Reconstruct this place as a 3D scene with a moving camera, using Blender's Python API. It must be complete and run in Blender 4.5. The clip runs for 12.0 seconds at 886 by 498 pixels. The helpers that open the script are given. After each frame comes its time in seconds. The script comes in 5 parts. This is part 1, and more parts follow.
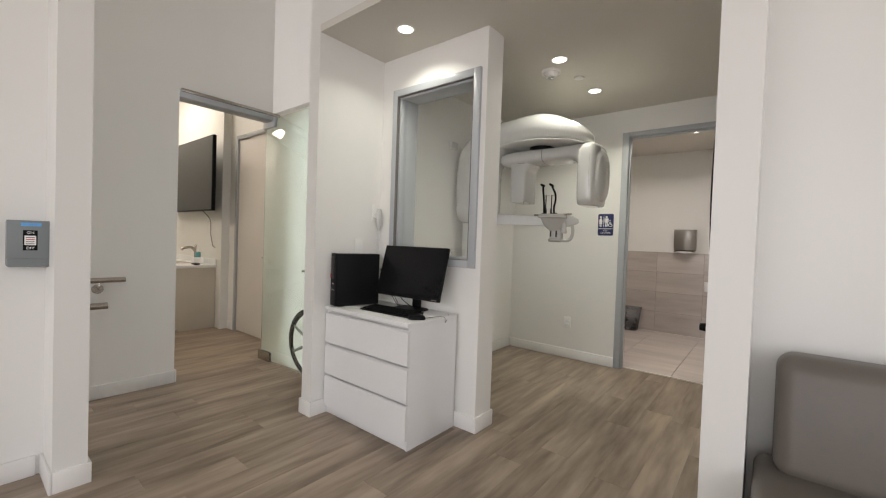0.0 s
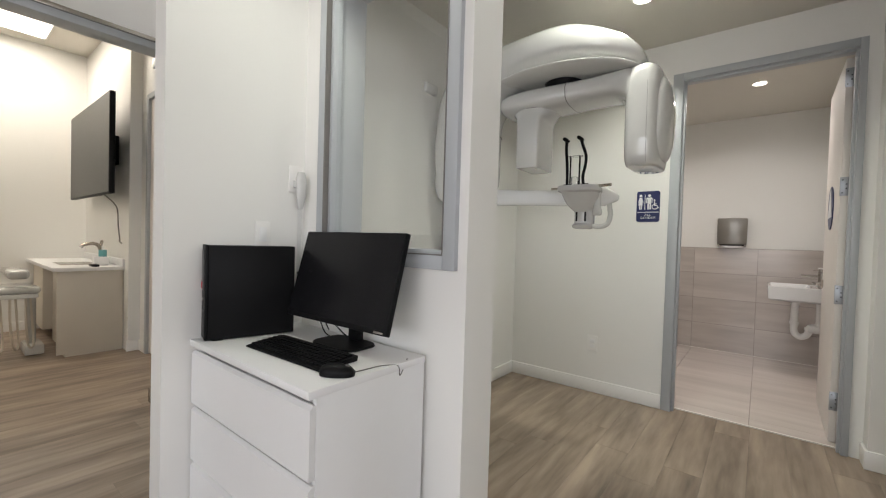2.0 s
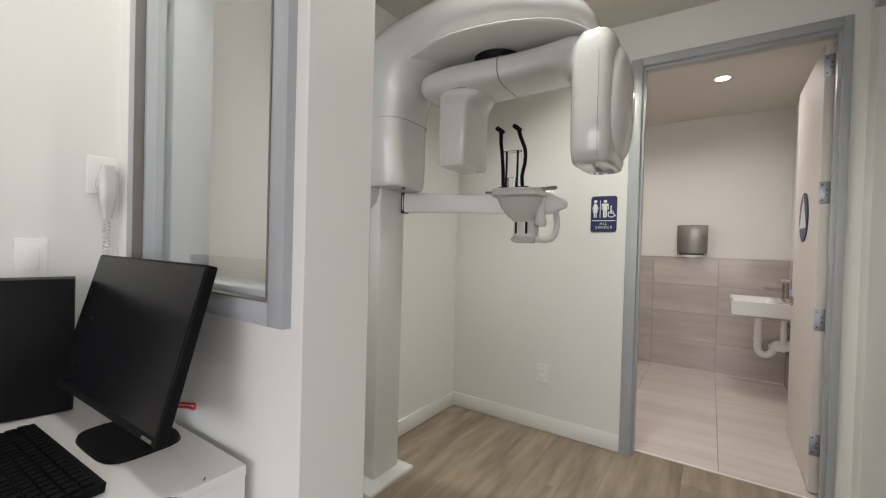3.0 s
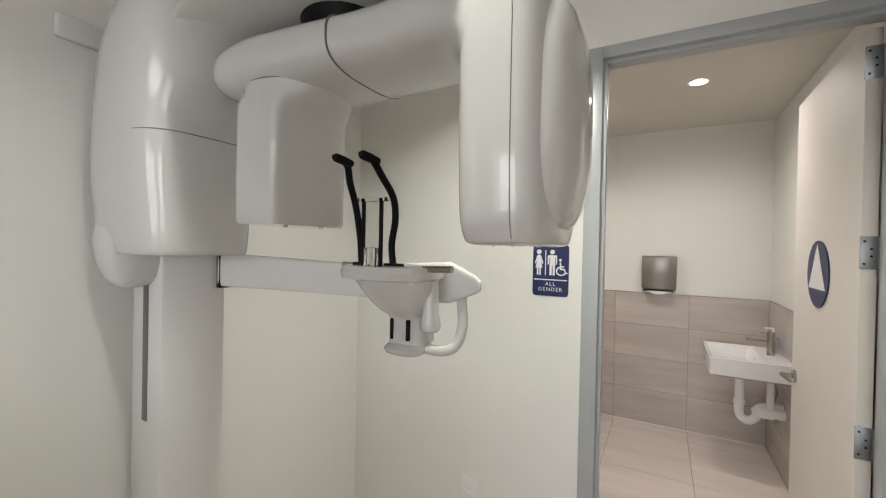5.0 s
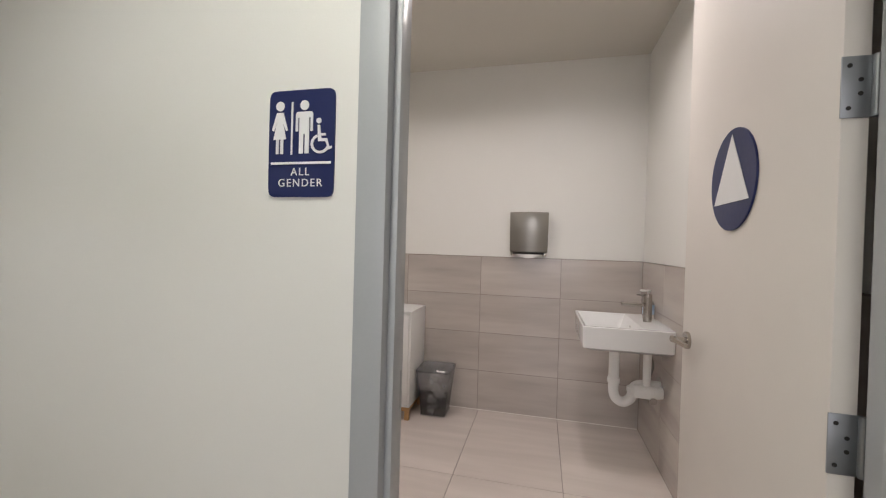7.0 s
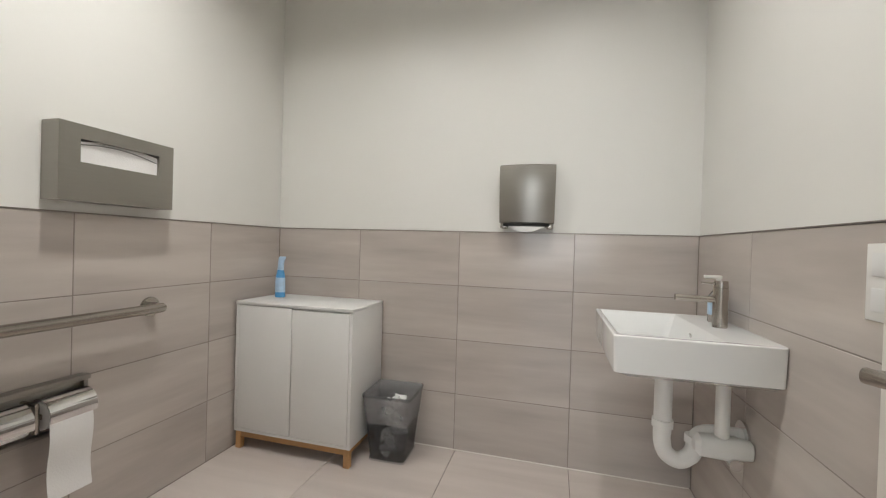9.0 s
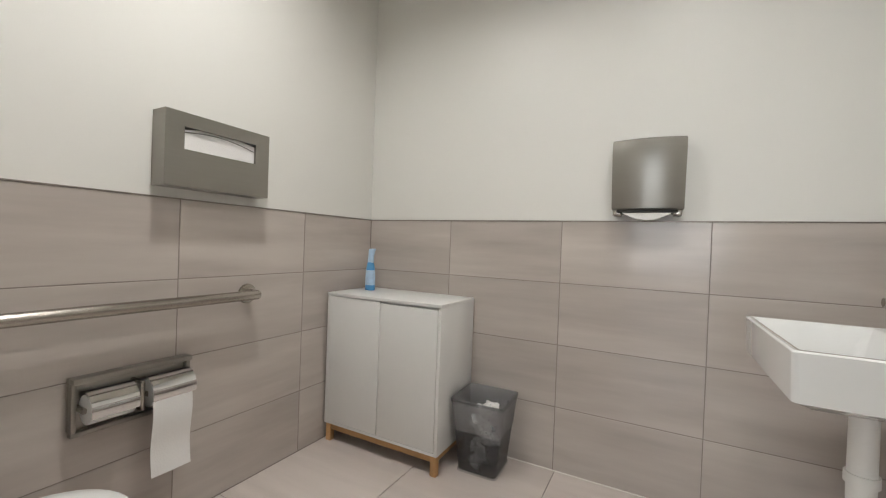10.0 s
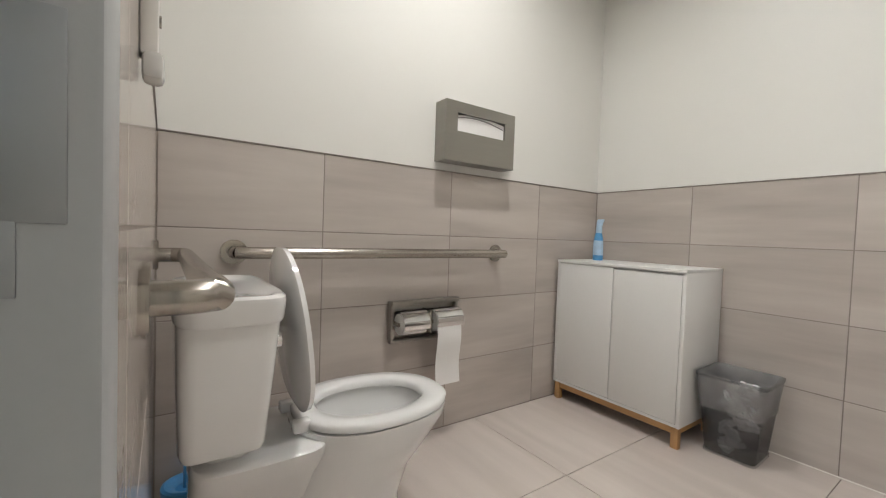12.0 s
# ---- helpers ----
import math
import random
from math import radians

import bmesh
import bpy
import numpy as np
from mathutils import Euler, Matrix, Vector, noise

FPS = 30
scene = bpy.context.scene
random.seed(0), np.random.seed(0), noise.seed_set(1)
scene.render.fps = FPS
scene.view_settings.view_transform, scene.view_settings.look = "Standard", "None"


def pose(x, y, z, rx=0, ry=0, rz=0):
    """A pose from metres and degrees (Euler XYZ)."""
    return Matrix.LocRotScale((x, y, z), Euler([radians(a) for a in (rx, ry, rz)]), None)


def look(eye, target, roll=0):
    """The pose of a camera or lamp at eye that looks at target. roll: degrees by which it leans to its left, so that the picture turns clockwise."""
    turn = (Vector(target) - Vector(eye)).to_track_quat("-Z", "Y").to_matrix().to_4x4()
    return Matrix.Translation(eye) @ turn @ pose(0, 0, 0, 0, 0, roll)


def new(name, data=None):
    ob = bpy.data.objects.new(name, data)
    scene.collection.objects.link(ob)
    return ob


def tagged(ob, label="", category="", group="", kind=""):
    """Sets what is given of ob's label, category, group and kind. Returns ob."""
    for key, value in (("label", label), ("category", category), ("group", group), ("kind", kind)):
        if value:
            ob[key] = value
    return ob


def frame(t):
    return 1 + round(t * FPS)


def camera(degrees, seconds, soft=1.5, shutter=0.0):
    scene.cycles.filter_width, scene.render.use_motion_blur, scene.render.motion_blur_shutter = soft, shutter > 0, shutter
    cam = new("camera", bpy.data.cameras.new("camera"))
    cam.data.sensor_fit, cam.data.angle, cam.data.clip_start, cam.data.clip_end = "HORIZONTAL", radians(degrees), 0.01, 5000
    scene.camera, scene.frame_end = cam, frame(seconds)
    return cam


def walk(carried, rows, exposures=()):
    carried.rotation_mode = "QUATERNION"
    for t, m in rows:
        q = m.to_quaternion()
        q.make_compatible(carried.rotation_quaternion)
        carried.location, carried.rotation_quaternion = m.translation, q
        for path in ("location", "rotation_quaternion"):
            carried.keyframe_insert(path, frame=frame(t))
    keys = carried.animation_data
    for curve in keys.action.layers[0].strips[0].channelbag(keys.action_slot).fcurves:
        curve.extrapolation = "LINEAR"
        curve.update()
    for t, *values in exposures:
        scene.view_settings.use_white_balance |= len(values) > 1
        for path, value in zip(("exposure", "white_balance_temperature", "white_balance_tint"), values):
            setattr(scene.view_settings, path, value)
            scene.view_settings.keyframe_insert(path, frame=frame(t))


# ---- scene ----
cam = camera(95.5, 12.0, soft=1.2)
PATH = [
    (0, (-0.39, 1.512, 1.285), (-1.649, 3.066, 1.24), 2.0),
    (0.5, (-0.597, 1.812, 1.262), (-1.904, 3.325, 1.219), 1.9),
    (1, (-0.773, 2.104, 1.25), (-2.088, 3.611, 1.203), 1.9),
    (1.5, (-0.968, 2.343, 1.233), (-2.259, 3.87, 1.189), 1.8),
    (2, (-1.075, 2.598, 1.208), (-2.315, 4.166, 1.164), 1.7),
    (2.5, (-1.115, 2.894, 1.216), (-2.292, 4.51, 1.18), 1.6),
    (3, (-1.176, 3.21, 1.29), (-2.284, 4.875, 1.262), 1.6),
    (3.2, (-1.198, 3.31, 1.315), (-2.276, 4.995, 1.304), 1.5),
    (4.8, (-1.316, 4.028, 1.62), (-2.298, 5.771, 1.6), 1.4),
    (5, (-1.32, 4.135, 1.608), (-2.278, 5.89, 1.592), 1.2),
    (5.5, (-1.304, 4.42, 1.571), (-2.174, 6.221, 1.548), 1.4),
    (6, (-1.28, 4.684, 1.486), (-2.027, 6.539, 1.471), 1.4),
    (6.5, (-1.281, 4.926, 1.407), (-1.878, 6.835, 1.374), 1.6),
    (7, (-1.246, 5.177, 1.298), (-1.724, 7.119, 1.275), 1.6),
    (8.8, (-1.151, 6.088, 1.134), (-1.658, 8.022, 1.123), 1.7),
    (9, (-1.207, 6.156, 1.134), (-1.736, 8.085, 1.115), 1.7),
    (9.5, (-1.258, 6.289, 1.112), (-1.984, 8.152, 1.087), 1.9),
    (10, (-1.286, 6.345, 1.078), (-2.237, 8.105, 1.056), 2.1),
    (10.5, (-1.327, 6.308, 1.016), (-2.495, 7.93, 0.974), 2.1),
    (11, (-1.373, 6.204, 0.995), (-2.746, 7.656, 0.913), 2.0),
    (11.5, (-1.322, 6.153, 0.941), (-2.891, 7.391, 0.876), 2.0),
    (11.6, (-1.326, 6.139, 0.929), (-2.912, 7.356, 0.864), 2.3),
    (12, (-1.329, 6.094, 0.916), (-2.971, 7.234, 0.848), 2.0),
]
walk(cam, [(t, look(eye, target, roll)) for t, eye, target, roll in PATH],
     exposures=[(0.0, -0.34, 6750, 15), (1.0, -0.18, 6480, 13), (1.5, -0.16, 6480, 13), (3.0, -0.10, 6500, 15), (5.0, 0.10, 6550, 14), (5.5, 0.11, 6480, 13), (7.0, -0.03, 6480, 17), (9.0, 0.22, 6230, 9), (10.5, 0.19, 6230, 9), (12.0, 0.31, 6220, 9)])

# ---- world and lights ----
world = bpy.data.worlds.new("sky")
scene.world = world
world.use_nodes = True
wn = world.node_tree.nodes
sky = wn.new("ShaderNodeTexSky")
sky.sky_type, sky.sun_disc = "NISHITA", False
sky.sun_elevation, sky.sun_rotation = radians(48), radians(160)
world.node_tree.links.new(sky.outputs[0], wn["Background"].inputs[0])
wn["Background"].inputs[1].default_value = 0.1
sun = new("sun", bpy.data.lights.new("sun", "SUN"))
sun.data.energy, sun.data.angle, sun.data.color = 2.0, radians(0.6), (1, 0.95, 0.88)
sun.matrix_basis = look((0, -10, 12), (0, 0, 0))


def area(name, m, power, sx, sy, color, spread=180):
    """A rectangular or, with sy 0, a round lamp."""
    lamp = bpy.data.lights.new(name, "AREA")
    lamp.energy, lamp.color, lamp.spread = power, color, radians(spread)
    lamp.shape, lamp.size = ("RECTANGLE", sx) if sy else ("DISK", sx)
    if sy:
        lamp.size_y = sy
    ob = new(name, lamp)
    ob.matrix_basis = m
    return ob


LOW, HIGH = 2.70, 3.70          # ceiling heights
DAY, WARM, ROSE = (0.95, 0.965, 1.0), (0.955, 0.99, 0.87), (1.0, 0.95, 0.885)
area("front_window_light", look((-0.6, -2.75, 1.75), (-0.6, 3, 1.4)), 135, 5.2, 2.5, DAY)
# Unseen fill from the +x side, added to brighten the walls on the left.
area("side_fill_light", look((3.15, 0.4, 1.8), (-3, 1.6, 1.4)), 92, 4.2, 2.3, DAY)
# Fill lamp added at the unseen corridor end, for the dark left walls.
area("corridor_fill_light", look((-3.83, -2.75, 1.75), (-3.83, 3, 1.5)), 160, 0.75, 2.5, DAY)
area("side_corridor_light", look((2.6, 5.4, 2.6), (0.6, 5.5, 0.9)), 10, 0.6, 0.6, DAY)
DOWNLIGHTS = [(-2.36, 3.46, LOW, 4.5, WARM), (-1.70, 4.47, LOW, 6.2, WARM), (-1.69, 5.25, LOW, 11.5, WARM),
              (-1.14, 7.20, LOW, 8.0, ROSE), (-2.25, 7.10, LOW, 10.5, ROSE)]
for lx, ly, lz, power, tint in DOWNLIGHTS:
    area("downlight_lamp", pose(lx, ly, lz - 0.012), power, 0.09, 0, tint, 130 if ly < 6 else 152)
area("panel_lamp", pose(-7.0, 3.1, 3.36), 22, 1.1, 0.5, (1, 0.92, 0.78))
# Second panel lamp is an unseen addition that fills the treatment room.
area("panel_lamp", pose(-6.2, 1.2, 3.36), 18, 1.1, 0.5, (1, 0.92, 0.78))

# ---- materials ----


def mat(name, color, rough=0.5, metal=0.0, vary=0.06, scale=6.0, grain=60.0, bump=0.05, stretch=(1, 1, 1), coat=0.0, rand=0.0, spec=0.5):
    """Paint-like surface: broad tint variation, fine grain in colour, gloss and relief."""
    m = bpy.data.materials.new(name)
    m.use_nodes = True
    n, l = m.node_tree.nodes, m.node_tree.links
    b = n["Principled BSDF"]
    b.inputs["Metallic"].default_value, b.inputs["Coat Weight"].default_value = metal, coat
    b.inputs["Specular IOR Level"].default_value = spec
    geo = n.new("ShaderNodeNewGeometry")
    mp = n.new("ShaderNodeMapping")
    mp.inputs["Scale"].default_value = stretch
    l.new(geo.outputs["Position"], mp.inputs[0])
    big, fine = n.new("ShaderNodeTexNoise"), n.new("ShaderNodeTexNoise")
    for node, s, d in ((big, scale, 3), (fine, grain, 4)):
        node.inputs["Scale"].default_value, node.inputs["Detail"].default_value = s, d
        l.new(mp.outputs[0], node.inputs[0])
    mix = n.new("ShaderNodeMath")
    mix.operation = "MULTIPLY_ADD"
    l.new(fine.outputs[0], mix.inputs[0])
    mix.inputs[1].default_value = 0.5
    l.new(big.outputs[0], mix.inputs[2])
    ramp = n.new("ShaderNodeMapRange")
    ramp.inputs[1].default_value, ramp.inputs[2].default_value = 0.45, 1.05
    ramp.inputs[3].default_value, ramp.inputs[4].default_value = 1 - vary, 1 + vary
    l.new(mix.outputs[0], ramp.inputs[0])
    last = ramp.outputs[0]
    if rand:
        info = n.new("ShaderNodeObjectInfo")
        r2 = n.new("ShaderNodeMapRange")
        r2.inputs[3].default_value, r2.inputs[4].default_value = 1 - rand, 1 + rand
        l.new(info.outputs["Random"], r2.inputs[0])
        mul = n.new("ShaderNodeMath")
        mul.operation = "MULTIPLY"
        l.new(last, mul.inputs[0]), l.new(r2.outputs[0], mul.inputs[1])
        last = mul.outputs[0]
    vec = n.new("ShaderNodeVectorMath")
    vec.operation = "SCALE"
    vec.inputs[0].default_value = color
    l.new(last, vec.inputs["Scale"])
    l.new(vec.outputs[0], b.inputs["Base Color"])
    rr = n.new("ShaderNodeMapRange")
    rr.inputs[3].default_value, rr.inputs[4].default_value = rough - min(0.06, 0.2 * rough), rough + min(0.06, 0.2 * rough)
    l.new(fine.outputs[0], rr.inputs[0]), l.new(rr.outputs[0], b.inputs["Roughness"])
    if bump:
        bp = n.new("ShaderNodeBump")
        bp.inputs["Strength"].default_value, bp.inputs["Distance"].default_value = bump, 0.004
        l.new(fine.outputs[0], bp.inputs["Height"]), l.new(bp.outputs[0], b.inputs["Normal"])
    return m


def streaked(name, dark, light, axis, rough, spread, fine, rand, bump=0.015):
    """Wood or stone figure drawn out along one axis, shifted from piece to piece."""
    m = mat(name, (1, 1, 1), rough, bump=bump, grain=90)
    n, l = m.node_tree.nodes, m.node_tree.links
    b = n["Principled BSDF"]
    geo, info, mp = n.new("ShaderNodeNewGeometry"), n.new("ShaderNodeObjectInfo"), n.new("ShaderNodeMapping")
    sc = [spread, spread, spread]
    sc[axis] = spread * 0.12
    mp.inputs["Scale"].default_value = sc
    shift = n.new("ShaderNodeVectorMath")
    shift.operation = "MULTIPLY_ADD"
    comb = n.new("ShaderNodeCombineXYZ")
    for i in range(3):
        l.new(info.outputs["Random"], comb.inputs[i])
    shift.inputs[1].default_value = (7.3, 5.1, 9.7)
    l.new(comb.outputs[0], shift.inputs[0]), l.new(geo.outputs["Position"], shift.inputs[2])
    l.new(shift.outputs[0], mp.inputs[0])
    a, c = n.new("ShaderNodeTexNoise"), n.new("ShaderNodeTexNoise")
    a.inputs["Scale"].default_value, a.inputs["Detail"].default_value, a.inputs["Distortion"].default_value = 1.0, 6, 0.5
    c.inputs["Scale"].default_value, c.inputs["Detail"].default_value = fine, 5
    l.new(mp.outputs[0], a.inputs[0]), l.new(mp.outputs[0], c.inputs[0])
    s = n.new("ShaderNodeMath")
    s.operation = "MULTIPLY_ADD"
    s.inputs[1].default_value = 0.52
    l.new(c.outputs[0], s.inputs[0]), l.new(a.outputs[0], s.inputs[2])
    r = n.new("ShaderNodeMath")
    r.operation = "MULTIPLY_ADD"
    r.inputs[1].default_value = rand
    l.new(info.outputs["Random"], r.inputs[0]), l.new(s.outputs[0], r.inputs[2])
    cr = n.new("ShaderNodeValToRGB")
    cr.color_ramp.elements[0].position, cr.color_ramp.elements[1].position = 0.48, 1.0
    cr.color_ramp.elements[0].color, cr.color_ramp.elements[1].color = (*dark, 1), (*light, 1)
    l.new(r.outputs[0], cr.inputs[0]), l.new(cr.outputs[0], b.inputs["Base Color"])
    return m


def glow(name, color, strength):
    m = bpy.data.materials.new(name)
    m.use_nodes = True
    b = m.node_tree.nodes["Principled BSDF"]
    b.inputs["Emission Color"].default_value, b.inputs["Emission Strength"].default_value = (*color, 1), strength
    return m


def glassy(name, color, rough=0.0, ior=1.45):
    m = bpy.data.materials.new(name)
    m.use_nodes = True
    b = m.node_tree.nodes["Principled BSDF"]
    b.inputs["Base Color"].default_value = (*color, 1)
    b.inputs["Roughness"].default_value, b.inputs["IOR"].default_value = rough, ior
    b.inputs["Transmission Weight"].default_value = 1
    return m


PAINT = mat("wall_paint", (0.794, 0.786, 0.752), 0.42, vary=0.015, scale=1.3, grain=260, bump=0.06)
GLOSSPAINT = mat("semi_gloss_paint", (0.794, 0.786, 0.752), 0.16, vary=0.01, scale=1.3, grain=200, bump=0.0)
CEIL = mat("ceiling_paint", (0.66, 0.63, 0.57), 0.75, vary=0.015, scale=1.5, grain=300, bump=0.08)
TRIM = mat("trim_paint", (0.82, 0.81, 0.78), 0.35, vary=0.015, grain=120, bump=0.02)
PLANK = streaked("grey_oak_vinyl", (0.108, 0.078, 0.056), (0.405, 0.318, 0.242), 1, 0.40, 6.5, 4.0, 0.05)
TILE = streaked("taupe_porcelain", (0.412, 0.366, 0.334), (0.600, 0.548, 0.506), 0, 0.14, 4.0, 4.0, 0.06, 0.0)
TILE_Y = streaked("taupe_porcelain_side", (0.412, 0.366, 0.334), (0.600, 0.548, 0.506), 1, 0.14, 4.0, 4.0, 0.06, 0.0)
FTILE = streaked("taupe_floor_porcelain", (0.565, 0.502, 0.463), (0.71, 0.638, 0.594), 0, 0.22, 4.0, 3.0, 0.06, 0.0)
GROUT = mat("grout", (0.27, 0.235, 0.21), 0.85, vary=0.1, grain=300, bump=0.2)
CAULK = mat("pale_caulk", (0.8, 0.77, 0.72), 0.5, vary=0.04)
EDGE = mat("tile_edge_strip", (0.30, 0.265, 0.24), 0.35, 0.6)
FRAME = mat("grey_enamel", (0.41, 0.43, 0.445), 0.32, vary=0.03, grain=150, bump=0.04)
DOORW = mat("door_paint", (0.74, 0.70, 0.655), 0.55, vary=0.015, grain=180, bump=0.05)
LACQ = mat("white_lacquer", (0.80, 0.80, 0.79), 0.32, vary=0.012, grain=80, bump=0.015)
SHELL = mat("glossy_white_shell", (0.58, 0.58, 0.558), 0.08, vary=0.012, grain=40, bump=0.0, coat=0.6)
SHELL2 = mat("satin_grey_shell", (0.70, 0.70, 0.68), 0.22, vary=0.012, grain=60, bump=0.0)
BLACK = mat("black_plastic", (0.006, 0.006, 0.0065), 0.45, vary=0.15, grain=400, bump=0.06, spec=0.12)
SCREEN = mat("black_screen", (0.006, 0.006, 0.007), 0.25, vary=0.1, bump=0.0, spec=0.2)
TVS = mat("tv_screen", (0.012, 0.012, 0.012), 0.38, vary=0.1, bump=0.0)
STEEL = mat("brushed_steel", (0.34, 0.325, 0.295), 0.34, 1.0, vary=0.02, grain=160, bump=0.008, stretch=(1, 1, 14))
STEELH = mat("satin_nickel", (0.43, 0.40, 0.36), 0.24, 1.0, vary=0.04, grain=200, bump=0.02)
CHROME = mat("chrome", (0.75, 0.75, 0.75), 0.08, 1.0, vary=0.02, bump=0.0)
HINGE = mat("zinc_hinge", (0.38, 0.40, 0.42), 0.45, 1.0, vary=0.05)
PORC = mat("white_porcelain", (0.82, 0.82, 0.815), 0.08, vary=0.01, bump=0.0, coat=0.5)
PVC = mat("white_pvc", (0.80, 0.79, 0.77), 0.35, vary=0.02, bump=0.02)
PAPER = mat("white_tissue", (0.84, 0.83, 0.82), 0.9, vary=0.03, grain=200, bump=0.3)
NAVY = mat("navy_sign", (0.012, 0.02, 0.095), 0.4, vary=0.05, bump=0.03)
SIGNW = mat("white_sign", (0.82, 0.82, 0.82), 0.5, vary=0.02)
OAK = mat("pale_oak", (0.52, 0.30, 0.13), 0.5, vary=0.12, scale=8, grain=70, stretch=(1, 1, 0.2))
SMOKE = mat("smoky_plastic", (0.045, 0.045, 0.047), 0.22, vary=0.05)
SMOKE.node_tree.nodes["Principled BSDF"].inputs["Alpha"].default_value = 0.36
BAG = mat("clear_bag", (0.62, 0.62, 0.63), 0.25, vary=0.35, scale=14, grain=40, bump=0.4)
BAG.node_tree.nodes["Principled BSDF"].inputs["Alpha"].default_value = 0.33
GLASS = glassy("clear_glass", (0.97, 0.985, 0.975), 0.0, 1.45)
GREENGLASS = glassy("green_glass", (0.80, 0.90, 0.85), 0.0, 1.45)
ACRYL = glassy("clear_acrylic", (0.95, 0.95, 0.95), 0.05, 1.3)
MIRROR = mat("mirror", (0.9, 0.9, 0.9), 0.02, 1.0, vary=0.0, bump=0.0)
BLUE = mat("sky_blue_plastic", (0.10, 0.36, 0.72), 0.35, vary=0.1, scale=30)
PALEBLUE = mat("pale_blue_label", (0.5, 0.68, 0.86), 0.4, vary=0.15, scale=40)
LEATHER = mat("taupe_vinyl", (0.135, 0.118, 0.10), 0.42, vary=0.06, grain=220, bump=0.12)
SWITCHBOX = mat("grey_steel_box", (0.21, 0.235, 0.24), 0.45, vary=0.04, grain=120)
RED = mat("red_plastic", (0.6, 0.02, 0.03), 0.4)
BEIGE = mat("beige_laminate", (0.60, 0.55, 0.47), 0.45, vary=0.02, grain=120)
TEAL = mat("teal_plastic", (0.12, 0.35, 0.36), 0.35)
CORD = mat("grey_cord", (0.16, 0.15, 0.14), 0.6)
LAMPON = glow("lit_diffuser", (1.0, 0.95, 0.86), 14.0)
PANELON = glow("lit_panel", (1.0, 0.93, 0.80), 6.0)
DARK = mat("dark_gap", (0.02, 0.018, 0.016), 0.8)

# ---- builders ----


def box(bm, a, b, bevel=0.0, seg=2):
    """An upright box from corner a to corner b, added to bm."""
    c = [(a[i] + b[i]) / 2 for i in range(3)]
    s = [abs(b[i] - a[i]) for i in range(3)]
    r = bmesh.ops.create_cube(bm, size=1, matrix=Matrix.LocRotScale(c, None, s))
    if bevel:
        edges = {e for v in r["verts"] for e in v.link_edges}
        bmesh.ops.bevel(bm, geom=list(edges), offset=min(bevel, min(s) * 0.45), segments=seg, affect="EDGES", profile=0.5)
    return bm


def cyl(bm, p, q, r, r2=None, n=20):
    """A capped cylinder or cone from p to q."""
    p, q = Vector(p), Vector(q)
    turn = (q - p).to_track_quat("Z", "Y").to_matrix().to_4x4()
    bmesh.ops.create_cone(bm, cap_ends=True, segments=n, radius1=r, radius2=r if r2 is None else r2, depth=(q - p).length,
                          matrix=Matrix.Translation((p + q) / 2) @ turn)
    return bm


def loft(bm, rings, caps=True):
    """A skin over rings of points, all with the same count."""
    vs = [[bm.verts.new(p) for p in ring] for ring in rings]
    n = len(vs[0])
    for a, b in zip(vs, vs[1:]):
        for i in range(n):
            bm.faces.new((a[i], a[(i + 1) % n], b[(i + 1) % n], b[i]))
    if caps:
        bm.faces.new(vs[0][::-1]), bm.faces.new(vs[-1])
    bmesh.ops.recalc_face_normals(bm, faces=bm.faces)
    return bm


def oval(c, u, v, a, b, power=2.6, n=32):
    """A rounded-square ring about c: half sizes a along u and b along v."""
    c, u, v = Vector(c), Vector(u).normalized(), Vector(v).normalized()
    out = []
    for i in range(n):
        t = 2 * math.pi * i / n
        ct, st = math.cos(t), math.sin(t)
        out.append(c + u * a * math.copysign(abs(ct) ** (2 / power), ct) + v * b * math.copysign(abs(st) ** (2 / power), st))
    return out


def tube(bm, pts, r, n=10, smooth=6):
    """A round bar along points, its bends rounded by a spline."""
    pts = [Vector(p) for p in pts]
    path = []
    for i in range(len(pts) - 1):
        p0, p1, p2, p3 = pts[max(i - 1, 0)], pts[i], pts[i + 1], pts[min(i + 2, len(pts) - 1)]
        for k in range(smooth):
            t = k / smooth
            path.append(0.5 * ((2 * p1) + (p2 - p0) * t + (2 * p0 - 5 * p1 + 4 * p2 - p3) * t * t + (3 * p1 - p0 - 3 * p2 + p3) * t ** 3))
    path.append(pts[-1])
    rings, side = [], None
    for i, p in enumerate(path):
        d = (path[min(i + 1, len(path) - 1)] - path[max(i - 1, 0)]).normalized()
        if side is None:
            side = d.cross(Vector((0.31, 0.22, 0.92))).normalized()
        side = (side - d * side.dot(d)).normalized()
        up = d.cross(side)
        rings.append([p + (side * math.cos(2 * math.pi * k / n) + up * math.sin(2 * math.pi * k / n)) * r for k in range(n)])
    return loft(bm, rings)


def bent(a, b, c, reach):
    """Three points that round the corner b between a and c."""
    a, b, c = Vector(a), Vector(b), Vector(c)
    return [b + (a - b).normalized() * reach, b + ((a - b).normalized() + (c - b).normalized()) * reach * 0.28, b + (c - b).normalized() * reach]


def B():
    return bmesh.new()


def mesh(name, bm, material, smooth=None):
    me = bpy.data.meshes.new(name)
    bm.to_mesh(me)
    bm.free()
    me.materials.append(material)
    if smooth is not None:
        me.shade_smooth()
        me.set_sharp_from_angle(angle=radians(smooth))
    return me


